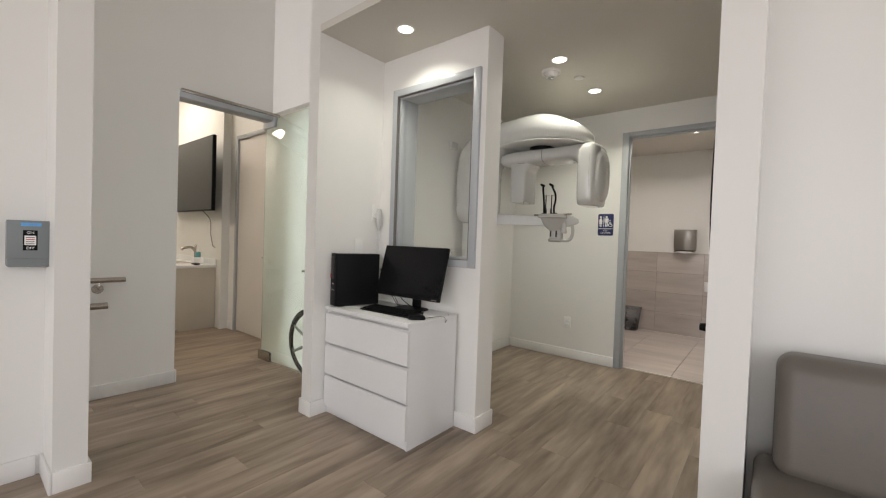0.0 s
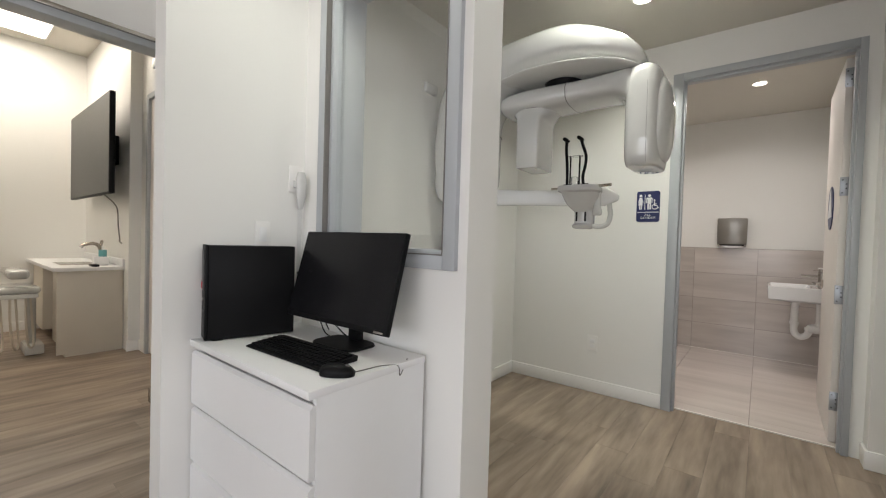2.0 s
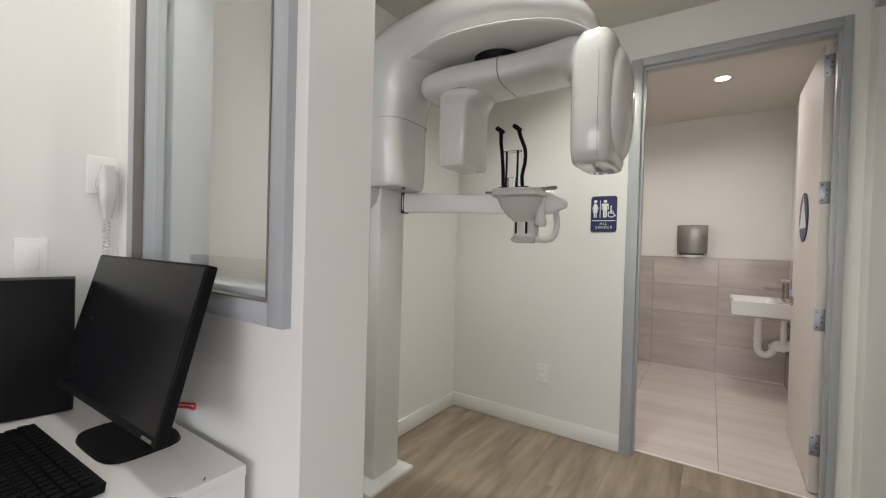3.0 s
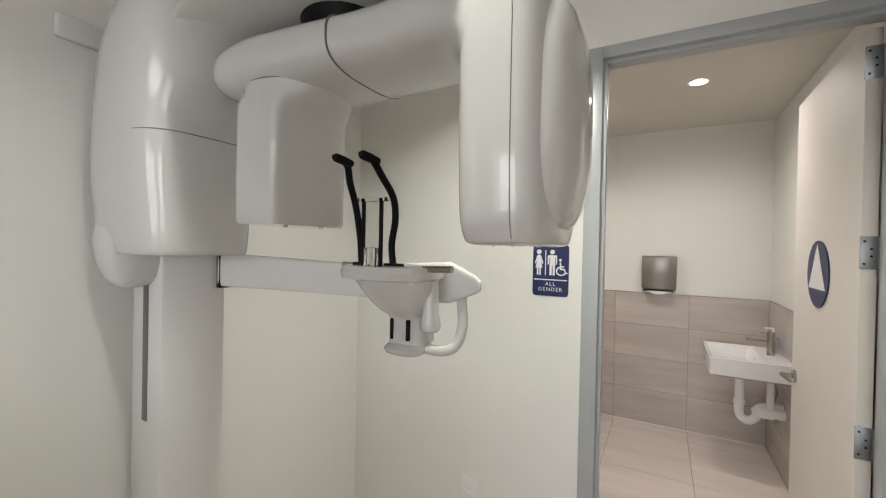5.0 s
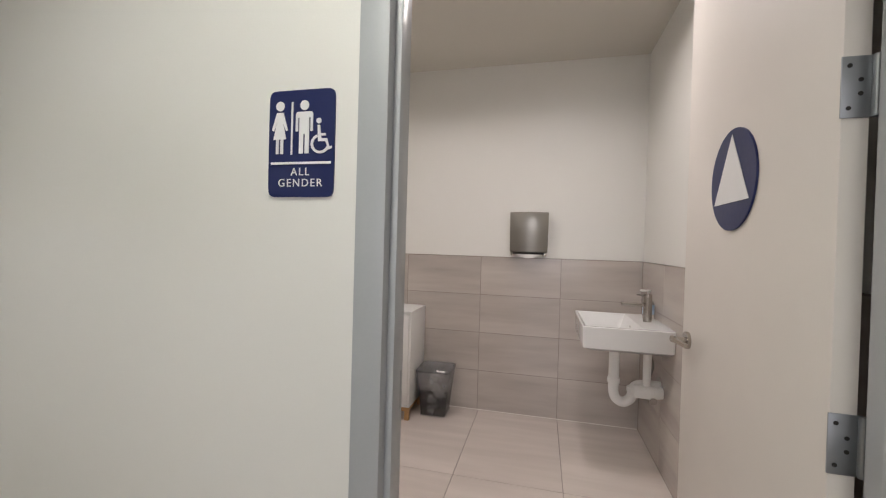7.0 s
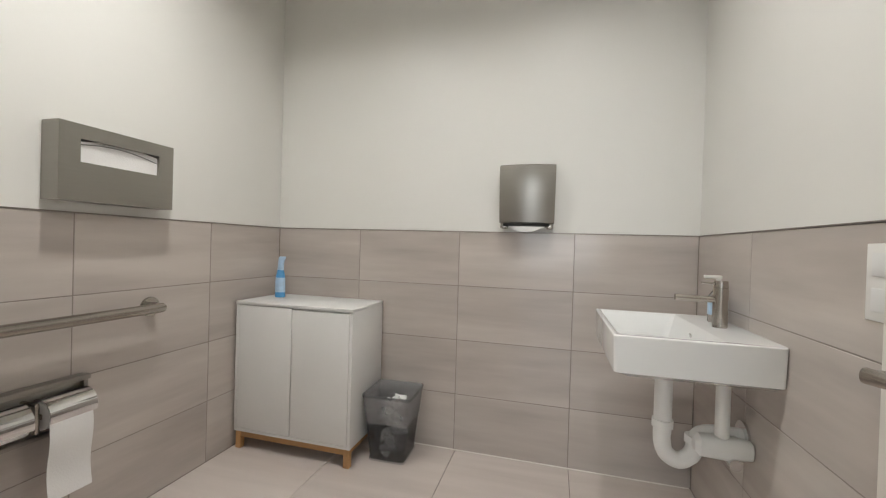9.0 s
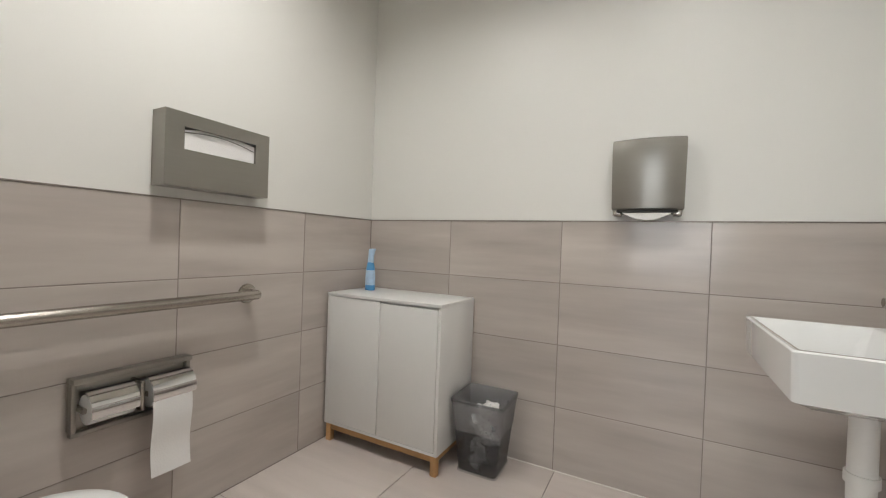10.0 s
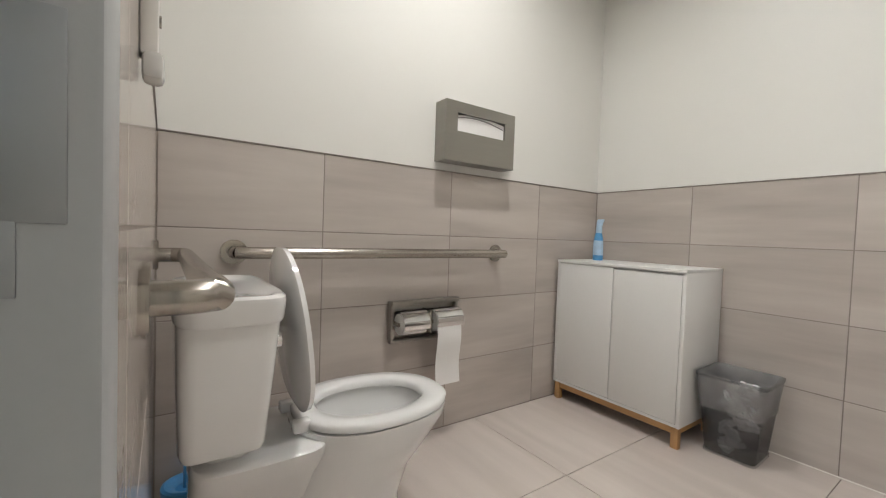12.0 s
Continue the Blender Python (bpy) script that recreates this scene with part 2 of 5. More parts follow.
def part(name, bm, material, parent, label="", smooth=35):
    """Links a bmesh, given in world places, as one mesh under a thing or a part."""
    m = parent.matrix_basis if parent.parent is None else parent.parent.matrix_basis @ parent.matrix_basis
    bm.transform(m.inverted())
    ob = new(name, mesh(name, bm, material, smooth))
    ob.parent = parent
    return tagged(ob, label)


def thing(name, base, label, category, group="", kind="", turn=0):
    ob = new(name)
    ob.empty_display_size = 0.05
    ob.matrix_basis = pose(*base, 0, 0, turn)
    return tagged(ob, label, category, group, kind)


def single(name, bm, material, label, category, group="", kind="", smooth=35):
    """A thing that is one mesh, with its origin at its base."""
    lo = [min(v.co[i] for v in bm.verts) for i in range(3)]
    hi = [max(v.co[i] for v in bm.verts) for i in range(3)]
    base = Vector(((lo[0] + hi[0]) / 2, (lo[1] + hi[1]) / 2, lo[2]))
    bmesh.ops.translate(bm, verts=bm.verts, vec=-base)
    ob = new(name, mesh(name, bm, material, smooth))
    ob.location = base
    return tagged(ob, label, category, group, kind)


def slab(name, a, b, material, label, category="wall"):
    return single(name, box(B(), a, b), material, label, category, kind="structure")


def words(text, size, m, material, parent, depth=0.0006, spacing=1.0, name="lettering"):
    """Raised lettering, centred at the pose m."""
    cu = bpy.data.curves.new("text", "FONT")
    cu.body, cu.size, cu.extrude, cu.align_x, cu.align_y, cu.space_character = text, size, depth, "CENTER", "CENTER", spacing
    tmp = bpy.data.objects.new("text", cu)
    me = bpy.data.meshes.new_from_object(tmp)
    bpy.data.objects.remove(tmp)
    me.transform(parent.matrix_basis.inverted() @ m)
    me.materials.clear()
    me.materials.append(material)
    ob = new(name, me)
    ob.parent = parent
    return ob


# ---- structure ----
# plan: reception y < 3.1, scanner alcove x -2.87..-0.57 y 3.9..5.95, restroom y 6.07..8.32, treatment room x < -4.38
slab("floor_base", (-8.6, -3.2, -0.12), (3.4, 6.04, -0.006), DARK, "subfloor below the plank floor", "floor")
slab("restroom_floor_base", (-2.95, 6.04, -0.12), (-0.45, 8.42, -0.003), GROUT, "grouted floor bed of the restroom", "floor")

W = [  # name, low corner, high corner, label
    ("wall_partition_nook", (-2.985, 3.14, 0), (-2.87, 5.955, HIGH), "white painted partition between nook and glass alcove"),
    ("wall_window_left", (-2.87, 3.742, 0), (-2.735, 3.93, LOW), "white painted wall beside the viewing window"),
    ("wall_window_right", (-1.912, 3.742, 0), (-1.872, 3.93, LOW), "white painted wall end beside the viewing window"),
    ("wall_window_below", (-2.735, 3.742, 0), (-1.912, 3.93, 1.10), "white painted wall below the viewing window"),
    ("wall_window_above", (-2.735, 3.742, 2.44), (-1.912, 3.93, LOW), "white painted wall above the viewing window"),
    ("wall_sign", (-2.985, 5.955, 0), (-1.615, 6.05, HIGH), "white painted wall with restroom sign"),
    ("wall_sign_above", (-1.615, 5.955, 2.455), (-0.635, 6.066, HIGH), "white painted wall above the restroom door"),
    ("wall_sign_end", (-0.635, 5.955, 0), (-0.43, 6.066, HIGH), "narrow white wall beside the restroom door"),
    ("wall_corridor_far", (-0.57, 5.83, 0), (3.3, 5.955, HIGH), "white wall of the side corridor"),
    ("wall_mirror", (-0.57, 3.38, 0), (-0.43, 5.15, LOW), "white partition with a round mirror"),
    ("wall_corridor_near", (-0.43, 5.03, 0), (3.3, 5.15, LOW), "white wall of the side corridor"),
    ("wall_corridor_end", (3.3, 5.03, 0), (3.42, 5.955, LOW), "white end wall of the side corridor"),
    ("wall_soffit", (-2.87, 3.14, LOW + 0.05), (3.3, 3.22, HIGH), "white dropped soffit edge"),
    ("wall_treatment", (-4.385, -3.1, 0), (-4.262, 2.73, HIGH), "white painted wall beside the treatment room opening"),
    ("wall_treatment_above", (-4.385, 2.73, 2.47), (-4.262, 3.62, HIGH), "white wall above the treatment room opening"),
    ("wall_alcove_above", (-4.262, 3.54, 2.47), (-2.985, 3.60, HIGH), "white wall above the glass panel"),
    ("wall_treatment_back", (-8.0, 3.80, 0), (-6.02, 3.92, 3.39), "cream wall behind the treatment counter"),
    ("wall_treatment_door", (-6.02, 3.90, 0), (-5.80, 4.02, 3.39), "cream wall beside the treatment room door"),
    ("wall_treatment_door_above", (-5.80, 3.90, 2.50), (-4.80, 4.02, 3.39), "cream wall above the treatment room door"),
    ("wall_alcove_back", (-4.80, 3.90, 0), (-2.985, 4.02, HIGH), "white wall behind the glass panel"),
    ("wall_treatment_far", (-8.0, 0.4, 0), (-7.88, 3.80, 3.39), "cream far wall of the treatment room"),
    ("wall_treatment_side", (-7.88, 0.4, 0), (-4.385, 0.52, 3.39), "cream side wall of the treatment room"),
    ("wall_switch_box", (-3.41, -3.1, 0), (-3.29, 1.965, HIGH), "white wall with a grey switch box"),
    ("wall_pillar", (-3.29, 1.834, 0), (-3.015, 1.965, HIGH), "white wall end pillar"),
    ("wall_front_left", (-3.42, -3.22, 0), (-3.25, -3.1, HIGH), "white front wall"),
    # Unseen corridor end, left open for the added fill lamp.
    ("wall_front_corridor_sill", (-4.262, -3.22, 0), (-3.42, -3.1, 0.45), "low front wall under the added corridor opening"),
    ("wall_front_corridor_above", (-4.262, -3.22, 3.05), (-3.42, -3.1, HIGH), "front wall above the added corridor opening"),
    ("wall_front_right", (2.0, -3.22, 0), (3.3, -3.1, HIGH), "white front wall"),
    ("wall_front_sill", (-3.25, -3.22, 0), (2.0, -3.1, 0.45), "low front wall under the shop window"),
    ("wall_front_above", (-3.25, -3.22, 3.05), (2.0, -3.1, HIGH), "front wall above the shop window"),
    # This side wall leaves an added opening for the fill light.
    ("wall_waiting_side_sill", (3.3, -3.22, 0), (3.42, 5.03, 0.5), "low side wall under the added side window"),
    ("wall_waiting_side_above", (3.3, -3.22, 3.05), (3.42, 5.03, HIGH), "side wall above the added side window"),
    ("wall_waiting_side_front", (3.3, -3.22, 0.5), (3.42, -1.8, 3.05), "side wall beside the added side window"),
    ("wall_waiting_side_back", (3.3, 2.6, 0.5), (3.42, 5.03, 3.05), "side wall beside the added side window"),
    ("wall_restroom_front", (-2.872, 6.05, 0), (-1.615, 6.066, LOW), "white upper front wall of the restroom"),
    ("wall_restroom_left", (-2.99, 6.066, 0), (-2.872, 8.44, LOW), "white upper wall of the restroom"),
    ("wall_restroom_back", (-2.872, 8.330, 0), (-0.42, 8.44, LOW), "white upper back wall of the restroom"),
    ("wall_restroom_right", (-0.534, 6.066, 0), (-0.42, 8.330, LOW), "white upper side wall of the restroom"),
]
for name, a, b, label in W:
    slab(name, a, b, GLOSSPAINT if name == "wall_restroom_front" else PAINT, label)
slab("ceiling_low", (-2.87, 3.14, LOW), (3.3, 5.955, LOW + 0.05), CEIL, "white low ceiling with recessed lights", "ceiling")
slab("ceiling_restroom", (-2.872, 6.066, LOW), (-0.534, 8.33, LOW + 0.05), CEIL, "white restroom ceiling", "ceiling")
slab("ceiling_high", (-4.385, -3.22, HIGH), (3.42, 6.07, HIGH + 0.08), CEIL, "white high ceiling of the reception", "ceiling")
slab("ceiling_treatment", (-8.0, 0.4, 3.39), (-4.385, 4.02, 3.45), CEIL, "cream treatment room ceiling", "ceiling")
slab("ground", (-400, -400, -0.40), (400, -3.22, -0.15), mat("asphalt", (0.05, 0.05, 0.05), 0.9), "asphalt ground outside", "ground")


def base_run(x0, y0, x1, y1, nx, ny, h=0.105):
    """A baseboard along a wall line; (nx, ny) points into the room."""
    bm = B()
    a = (min(x0, x1, x0 + nx * 0.014, x1 + nx * 0.014), min(y0, y1, y0 + ny * 0.014, y1 + ny * 0.014), 0)
    b = (max(x0, x1, x0 + nx * 0.014, x1 + nx * 0.014), max(y0, y1, y0 + ny * 0.014, y1 + ny * 0.014), h)
    box(bm, a, b, 0.004)
    single("baseboard", bm, TRIM, "white painted square baseboard along the wall", "baseboard", "baseboards", "structure")


for run in [(-2.87, 5.955, -1.622, 5.955, 0, -1), (-2.87, 3.93, -2.87, 5.94, 1, 0), (-2.87, 3.742, -1.872, 3.742, 0, -1),
            (-1.872, 3.728, -1.872, 3.944, 1, 0), (-2.87, 3.93, -1.872, 3.93, 0, 1), (-2.999, 3.14, -2.856, 3.14, 0, -1),
            (-2.87, 3.14, -2.87, 3.728, 1, 0), (-2.985, 3.14, -2.985, 3.88, -1, 0), (-4.262, -3.1, -4.262, 2.73, 1, 0),
            (-4.385, 2.73, -4.248, 2.73, 0, 1),
            (-3.29, -3.1, -3.29, 1.806, 1, 0), (-3.29, 1.834, -3.001, 1.834, 0, -1), (-3.015, 1.834, -3.015, 1.979, 1, 0),
            (-3.41, 1.965, -3.015, 1.965, 0, 1), (-0.57, 3.366, -0.57, 5.15, -1, 0), (-0.57, 3.38, -0.416, 3.38, 0, -1),
            (-0.584, 5.83, 3.3, 5.83, 0, -1), (-0.57, 5.83, -0.57, 5.955, -1, 0), (-0.43, 3.38, -0.43, 5.03, 1, 0), (-6.02, 3.90, -5.84, 3.90, 0, -1),
            (-6.02, 3.786, -6.02, 3.90, 1, 0), (-4.76, 3.90, -2.985, 3.90, 0, -1), (-7.88, 0.52, -7.88, 3.8, 1, 0)]:
    base_run(*run)

# ---- doors and windows of the setting ----


def hinge(parent, y, z):
    """A butt hinge on the door's edge, with its barrel and screws."""
    h = part("hinge", box(B(), (-0.695, y - 0.0025, z - 0.058), (-0.640, y + 0.001, z + 0.058), 0.001), HINGE, parent, "dull zinc butt hinge")
    bm = cyl(B(), (-0.642, y - 0.006, z - 0.057), (-0.642, y - 0.006, z + 0.057), 0.0075, n=12)
    part("barrel", bm, HINGE, h)
    bm = B()
    for dx, dz in ((-0.012, 0.04), (0.006, 0.013), (0.006, -0.013), (-0.012, -0.04)):
        cyl(bm, (-0.671 + dx, y - 0.0036, z + dz), (-0.671 + dx, y - 0.0022, z + dz), 0.0042, n=10)
    part("screw_heads", bm, DARK, h)


def lever(parent, x, y, z, side, reach, run=-0.115):
    """A round-rose lever handle; side points away from the door face, the lever runs along y."""
    bm = cyl(B(), (x, y, z), (x + side * 0.012, y, z), 0.033, n=28)
    cyl(bm, (x + side * 0.012, y, z), (x + side * reach, y, z), 0.012, n=14)
    p = x + side * reach
    rings = []
    for k in range(9):
        t = k / 8
        rings.append(oval((p - side * 0.012 * t * t, y + 0.008 + (run - 0.008) * t, z + 0.004 * math.sin(t * 3)), (0, 0, 1), (1, 0, 0), 0.013 - 0.004 * t, 0.009 - 0.003 * t, 2.4, 12))
    loft(bm, rings)
    return part("door_handle", bm, STEELH, parent, "satin nickel lever handle")


door = thing("door_1", (-0.66, 6.1, 0), "open cream painted restroom door with lever handle", "door", kind="structure")
leaf = part("door_leaf", box(B(), (-0.692, 6.098, 0.012), (-0.648, 6.975, 2.405), 0.002), DOORW, door)
for hz in (0.27, 0.94, 1.615, 2.285):
    hinge(door, 6.0975, hz)
lever(door, -0.692, 6.905, 0.955, -1, 0.055)
lever(door, -0.648, 6.905, 0.955, 1, 0.05)
door.matrix_basis = pose(-0.672, 6.1, 0, 0, 0, -1.1)
disc = thing("circle_sign", (-0.693, 6.555, 1.365), "round navy plastic restroom sign with white triangle", "sign")
part("disc", cyl(B(), (-0.6925, 6.555, 1.515), (-0.6985, 6.555, 1.515), 0.152, n=64), NAVY, disc)
bm = B()
tri = [bm.verts.new((-0.6992, 6.555 + y, 1.515 + z)) for y, z in ((0.118, -0.068), (-0.118, -0.068), (0.0, 0.136))]
bm.faces.new(tri)
r = bmesh.ops.extrude_face_region(bm, geom=bm.faces[:])
bmesh.ops.translate(bm, verts=[v for v in r["geom"] if isinstance(v, bmesh.types.BMVert)], vec=(-0.0015, 0, 0))
bmesh.ops.recalc_face_normals(bm, faces=bm.faces)
part("triangle", bm, SIGNW, disc, "white raised triangle")
disc.matrix_basis = door.matrix_basis @ pose(-0.033, 0.455, 1.365)

frame1 = thing("door_frame", (-1.1, 6.0, 0), "grey enamelled steel door frame of the restroom", "door frame", kind="structure")
for name, a, b in (("jamb", (-1.622, 5.938, 0), (-1.556, 6.073, 2.46)), ("jamb", (-0.664, 5.938, 0), (-0.630, 6.073, 2.46)), ("head", (-1.556, 5.938, 2.41), (-0.664, 6.073, 2.46))):
    part(name, box(B(), a, b, 0.003), FRAME, frame1)
for a, b in (((-1.557, 5.968, 0), (-1.540, 6.012, 2.41)), ((-0.678, 5.968, 0), (-0.661, 6.012, 2.41)), ((-1.540, 5.968, 2.394), (-0.678, 6.012, 2.411))):
    part("stop", box(B(), a, b, 0.002), FRAME, frame1)
bm = box(B(), (-1.5562, 6.020, 0.915), (-1.5548, 6.061, 1.003), 0.0006)
box(bm, (-1.5562, 6.020, 0.885), (-1.5548, 6.046, 0.916), 0.0006)
part("strike_plate", bm, HINGE, frame1, "satin steel strike plate")

win = thing("window_1", (-2.32, 3.8, 1.10), "grey framed fixed viewing window beside the scanner", "window", kind="structure")
x0, x1, z0, z1 = -2.735, -1.912, 1.10, 2.44
for a, b in (((x0, 3.720, z0), (x0 + 0.055, 3.955, z1)), ((x1 - 0.055, 3.720, z0), (x1, 3.955, z1)),
             ((x0 + 0.055, 3.720, z0), (x1 - 0.055, 3.955, z0 + 0.055)), ((x0 + 0.055, 3.720, z1 - 0.055), (x1 - 0.055, 3.955, z1))):
    part("window_frame", box(B(), a, b, 0.003), FRAME, win)
for a, b in (((x0 + 0.055, 3.745, z0 + 0.055), (x0 + 0.072, 3.80, z1 - 0.055)), ((x1 - 0.072, 3.745, z0 + 0.055), (x1 - 0.055, 3.80, z1 - 0.055)),
             ((x0 + 0.072, 3.745, z0 + 0.055), (x1 - 0.072, 3.80, z0 + 0.072)), ((x0 + 0.072, 3.745, z1 - 0.072), (x1 - 0.072, 3.80, z1 - 0.055))):
    part("glazing_bead", box(B(), a, b, 0.002), FRAME, win)
for a, b in (((x0 + 0.052, 3.7175, z0 + 0.052), (x0 + 0.0565, 3.745, z1 - 0.052)), ((x1 - 0.0565, 3.7175, z0 + 0.052), (x1 - 0.052, 3.745, z1 - 0.052)),
             ((x0 + 0.0565, 3.7175, z0 + 0.052), (x1 - 0.0565, 3.745, z0 + 0.0565)), ((x0 + 0.0565, 3.7175, z1 - 0.0565), (x1 - 0.0565, 3.745, z1 - 0.052))):
    part("gasket", box(B(), a, b), CORD, win, "dark rubber gasket")
pane = part("pane", box(B(), (x0 + 0.06, 3.770, z0 + 0.06), (x1 - 0.06, 3.776, z1 - 0.06)), GLASS, win)
pane.visible_shadow = False

# Unseen window, added around the opening of the side fill lamp.
side = thing("added_side_window", (3.36, 0.4, 0.5), "unseen side window added for fill light", "window", kind="structure")
for k in range(4):
    yy = -1.8 + k * 4.35 / 3
    part("mullion", box(B(), (3.32, yy, 0.5), (3.40, yy + 0.05, 3.05)), FRAME, side)
shop = thing("window_2", (-0.6, -3.16, 0.45), "wide shop window behind the reception", "window", kind="structure")
for k in range(5):
    xx = -3.25 + k * 5.2 / 4
    part("mullion", box(B(), (xx, -3.2, 0.45), (xx + 0.05, -3.12, 3.05)), FRAME, shop)

door2 = thing("door_2", (-5.3, 3.95, 0), "closed cream door of the treatment room with grey frame", "door", kind="structure")
for a, b in (((-5.84, 3.885, 0), (-5.79, 4.02, 2.54)), ((-4.83, 3.885, 0), (-4.78, 4.02, 2.54)), ((-5.79, 3.885, 2.49), (-4.83, 4.02, 2.54))):
    part("door_frame", box(B(), a, b, 0.003), FRAME, door2)
part("door_leaf", box(B(), (-5.787, 3.91, 0.012), (-4.833, 3.955, 2.487), 0.002), DOORW, door2)
bm = cyl(B(), (-4.93, 3.91, 1.0), (-4.93, 3.86, 1.0), 0.025)
cyl(bm, (-4.93, 3.865, 1.0), (-5.05, 3.865, 1.0), 0.009)
part("door_handle", bm, STEELH, door2)

head = thing("opening_header", (-4.32, 3.15, 2.40), "grey metal header over the treatment room opening", "header", kind="structure")
part("rail", box(B(), (-4.39, 2.73, 2.40), (-4.24, 3.62, 2.47), 0.004), FRAME, head)
part("edge_trim", box(B(), (-4.255, 2.735, 2.445), (-4.225, 3.60, 2.472), 0.003), STEELH, head)
gl = thing("glass_panel", (-3.7, 3.56, 0), "frameless green-tinted glass panel with steel patch fittings", "glass panel", kind="structure")
p = part("pane", box(B(), (-4.41, 3.554, 0.012), (-2.99, 3.566, 2.43), 0.001), GREENGLASS, gl)
p.visible_shadow = False
part("patch_fitting", box(B(), (-4.44, 3.537, 0.004), (-4.22, 3.583, 0.10), 0.004), STEELH, gl, "brushed steel floor patch")
part("patch_fitting", box(B(), (-4.44, 3.537, 2.34), (-4.22, 3.583, 2.44), 0.004), FRAME, gl, "brushed steel top patch")
side_head = thing("corridor_header", (-0.5, 5.5, 2.42), "grey steel header over the side corridor", "header", kind="structure")
part("rail", box(B(), (-0.588, 5.15, 2.42), (-0.42, 5.83, 2.47), 0.003), FRAME, side_head)

# ---- ceiling fixtures ----


def downlight(x, y, z):
    d = thing("downlight", (x, y, z - 0.004), "lit round recessed downlight with white trim ring", "ceiling light", "recessed downlights")
    bm = B()
    loft(bm, [oval((x, y, z - 0.0005), (1, 0, 0), (0, 1, 0), 0.062, 0.062, 2, 40), oval((x, y, z - 0.004), (1, 0, 0), (0, 1, 0), 0.060, 0.060, 2, 40),
              oval((x, y, z - 0.004), (1, 0, 0), (0, 1, 0), 0.050, 0.050, 2, 40), oval((x, y, z - 0.001), (1, 0, 0), (0, 1, 0), 0.048, 0.048, 2, 40)], caps=False)
    part("trim_ring", bm, TRIM, d)
    part("diffuser", cyl(B(), (x, y, z - 0.0005), (x, y, z - 0.003), 0.049, n=40), LAMPON, d, "glowing diffuser")


for lx, ly, lz, power, tint in DOWNLIGHTS:
    downlight(lx, ly, lz)
# The first panel is the visible one; the second is added out of view.
for px, py in ((-7.0, 3.1), (-6.2, 1.2)):
    d = thing("ceiling_panel_light", (px, py, 3.372), "lit flat rectangular ceiling panel light", "ceiling light", "panel lights")
    part("frame", box(B(), (px - 0.6, py - 0.3, 3.374), (px + 0.6, py + 0.3, 3.389), 0.002), TRIM, d)
    part("diffuser", box(B(), (px - 0.58, py - 0.28, 3.371), (px + 0.58, py + 0.28, 3.3745)), PANELON, d)
sm = thing("smoke_detector", (-1.84, 4.63, LOW - 0.06), "white round smoke alarm on the ceiling", "smoke detector")
part("base", cyl(B(), (-1.84, 4.63, LOW), (-1.84, 4.63, LOW - 0.02), 0.075, n=36), TRIM, sm)
part("horn", cyl(B(), (-1.84, 4.63, LOW - 0.02), (-1.84, 4.63, LOW - 0.05), 0.055, 0.04, n=30), TRIM, sm)
part("strobe", box(B(), (-1.86, 4.615, LOW - 0.066), (-1.82, 4.645, LOW - 0.048), 0.004), CHROME, sm, "clear strobe lens")
single("sprinkler_cover", cyl(B(), (-1.70, 4.88, LOW), (-1.70, 4.88, LOW - 0.008), 0.042, n=30), TRIM, "flat white sprinkler cover plate on the ceiling", "sprinkler")
sm = thing("sprinkler", (-1.62, 6.62, LOW - 0.05), "small white and red sprinkler on the restroom ceiling", "sprinkler")
part("plate", cyl(B(), (-1.62, 6.62, LOW), (-1.62, 6.62, LOW - 0.01), 0.045, n=24), TRIM, sm)
part("head", cyl(B(), (-1.62, 6.62, LOW - 0.01), (-1.62, 6.62, LOW - 0.05), 0.012, 0.02, n=12), CHROME, sm)

# ---- dresser and computer in the nook ----
dr = thing("dresser", (-2.46, 3.48, 0), "white lacquered three-drawer dresser against the nook wall", "dresser")
X0, X1, Y0, Y1 = -2.862, -2.036, 3.243, 3.722
for name, a, b in (("side_panel", (X0, Y0 + 0.02, 0), (X0 + 0.018, Y1, 0.755)), ("side_panel", (X1 - 0.018, Y0 + 0.02, 0), (X1, Y1, 0.755)),
                   ("top", (X0 - 0.002, Y0 - 0.008, 0.755), (X1 + 0.003, Y1, 0.78)), ("plinth", (X0 + 0.018, Y0 + 0.022, 0.003), (X1 - 0.018, Y0 + 0.036, 0.075)),
                   ("back_panel", (X0 + 0.018, Y1 - 0.012, 0.01), (X1 - 0.018, Y1 - 0.002, 0.755))):
    part(name, box(B(), a, b, 0.002), LACQ, dr)
part("inner_frame", box(B(), (X0 + 0.019, Y0 + 0.055, 0.076), (X1 - 0.019, Y0 + 0.07, 0.754)), LACQ, dr)
for k in range(3):
    zb = 0.064 + k * 0.229
    zt = zb + 0.207
    bm = B()
    # front whose top edge slopes back into a finger grip
    prof = [(Y0, zb), (Y0 + 0.019, zb), (Y0 + 0.019, zt + 0.004), (Y0 + 0.012, zt + 0.004), (Y0, zt - 0.006)]
    loft(bm, [[(X0 + 0.001, y, z) for y, z in prof], [(X1 - 0.001, y, z) for y, z in prof]])
    part("drawer", bm, LACQ, dr, smooth=None)
    part("grip_shadow_gap", box(B(), (X0 + 0.02, Y0 + 0.034, zt - 0.004), (X1 - 0.02, Y0 + 0.054, zt + 0.021)), SHELL2, dr)

pc = thing("desktop_computer", (-2.772, 3.437, 0.78), "black slim desktop computer tower standing on the dresser", "computer", turn=-15)
M = pc.matrix_basis


def local(bm):
    bm.transform(M)
    return bm


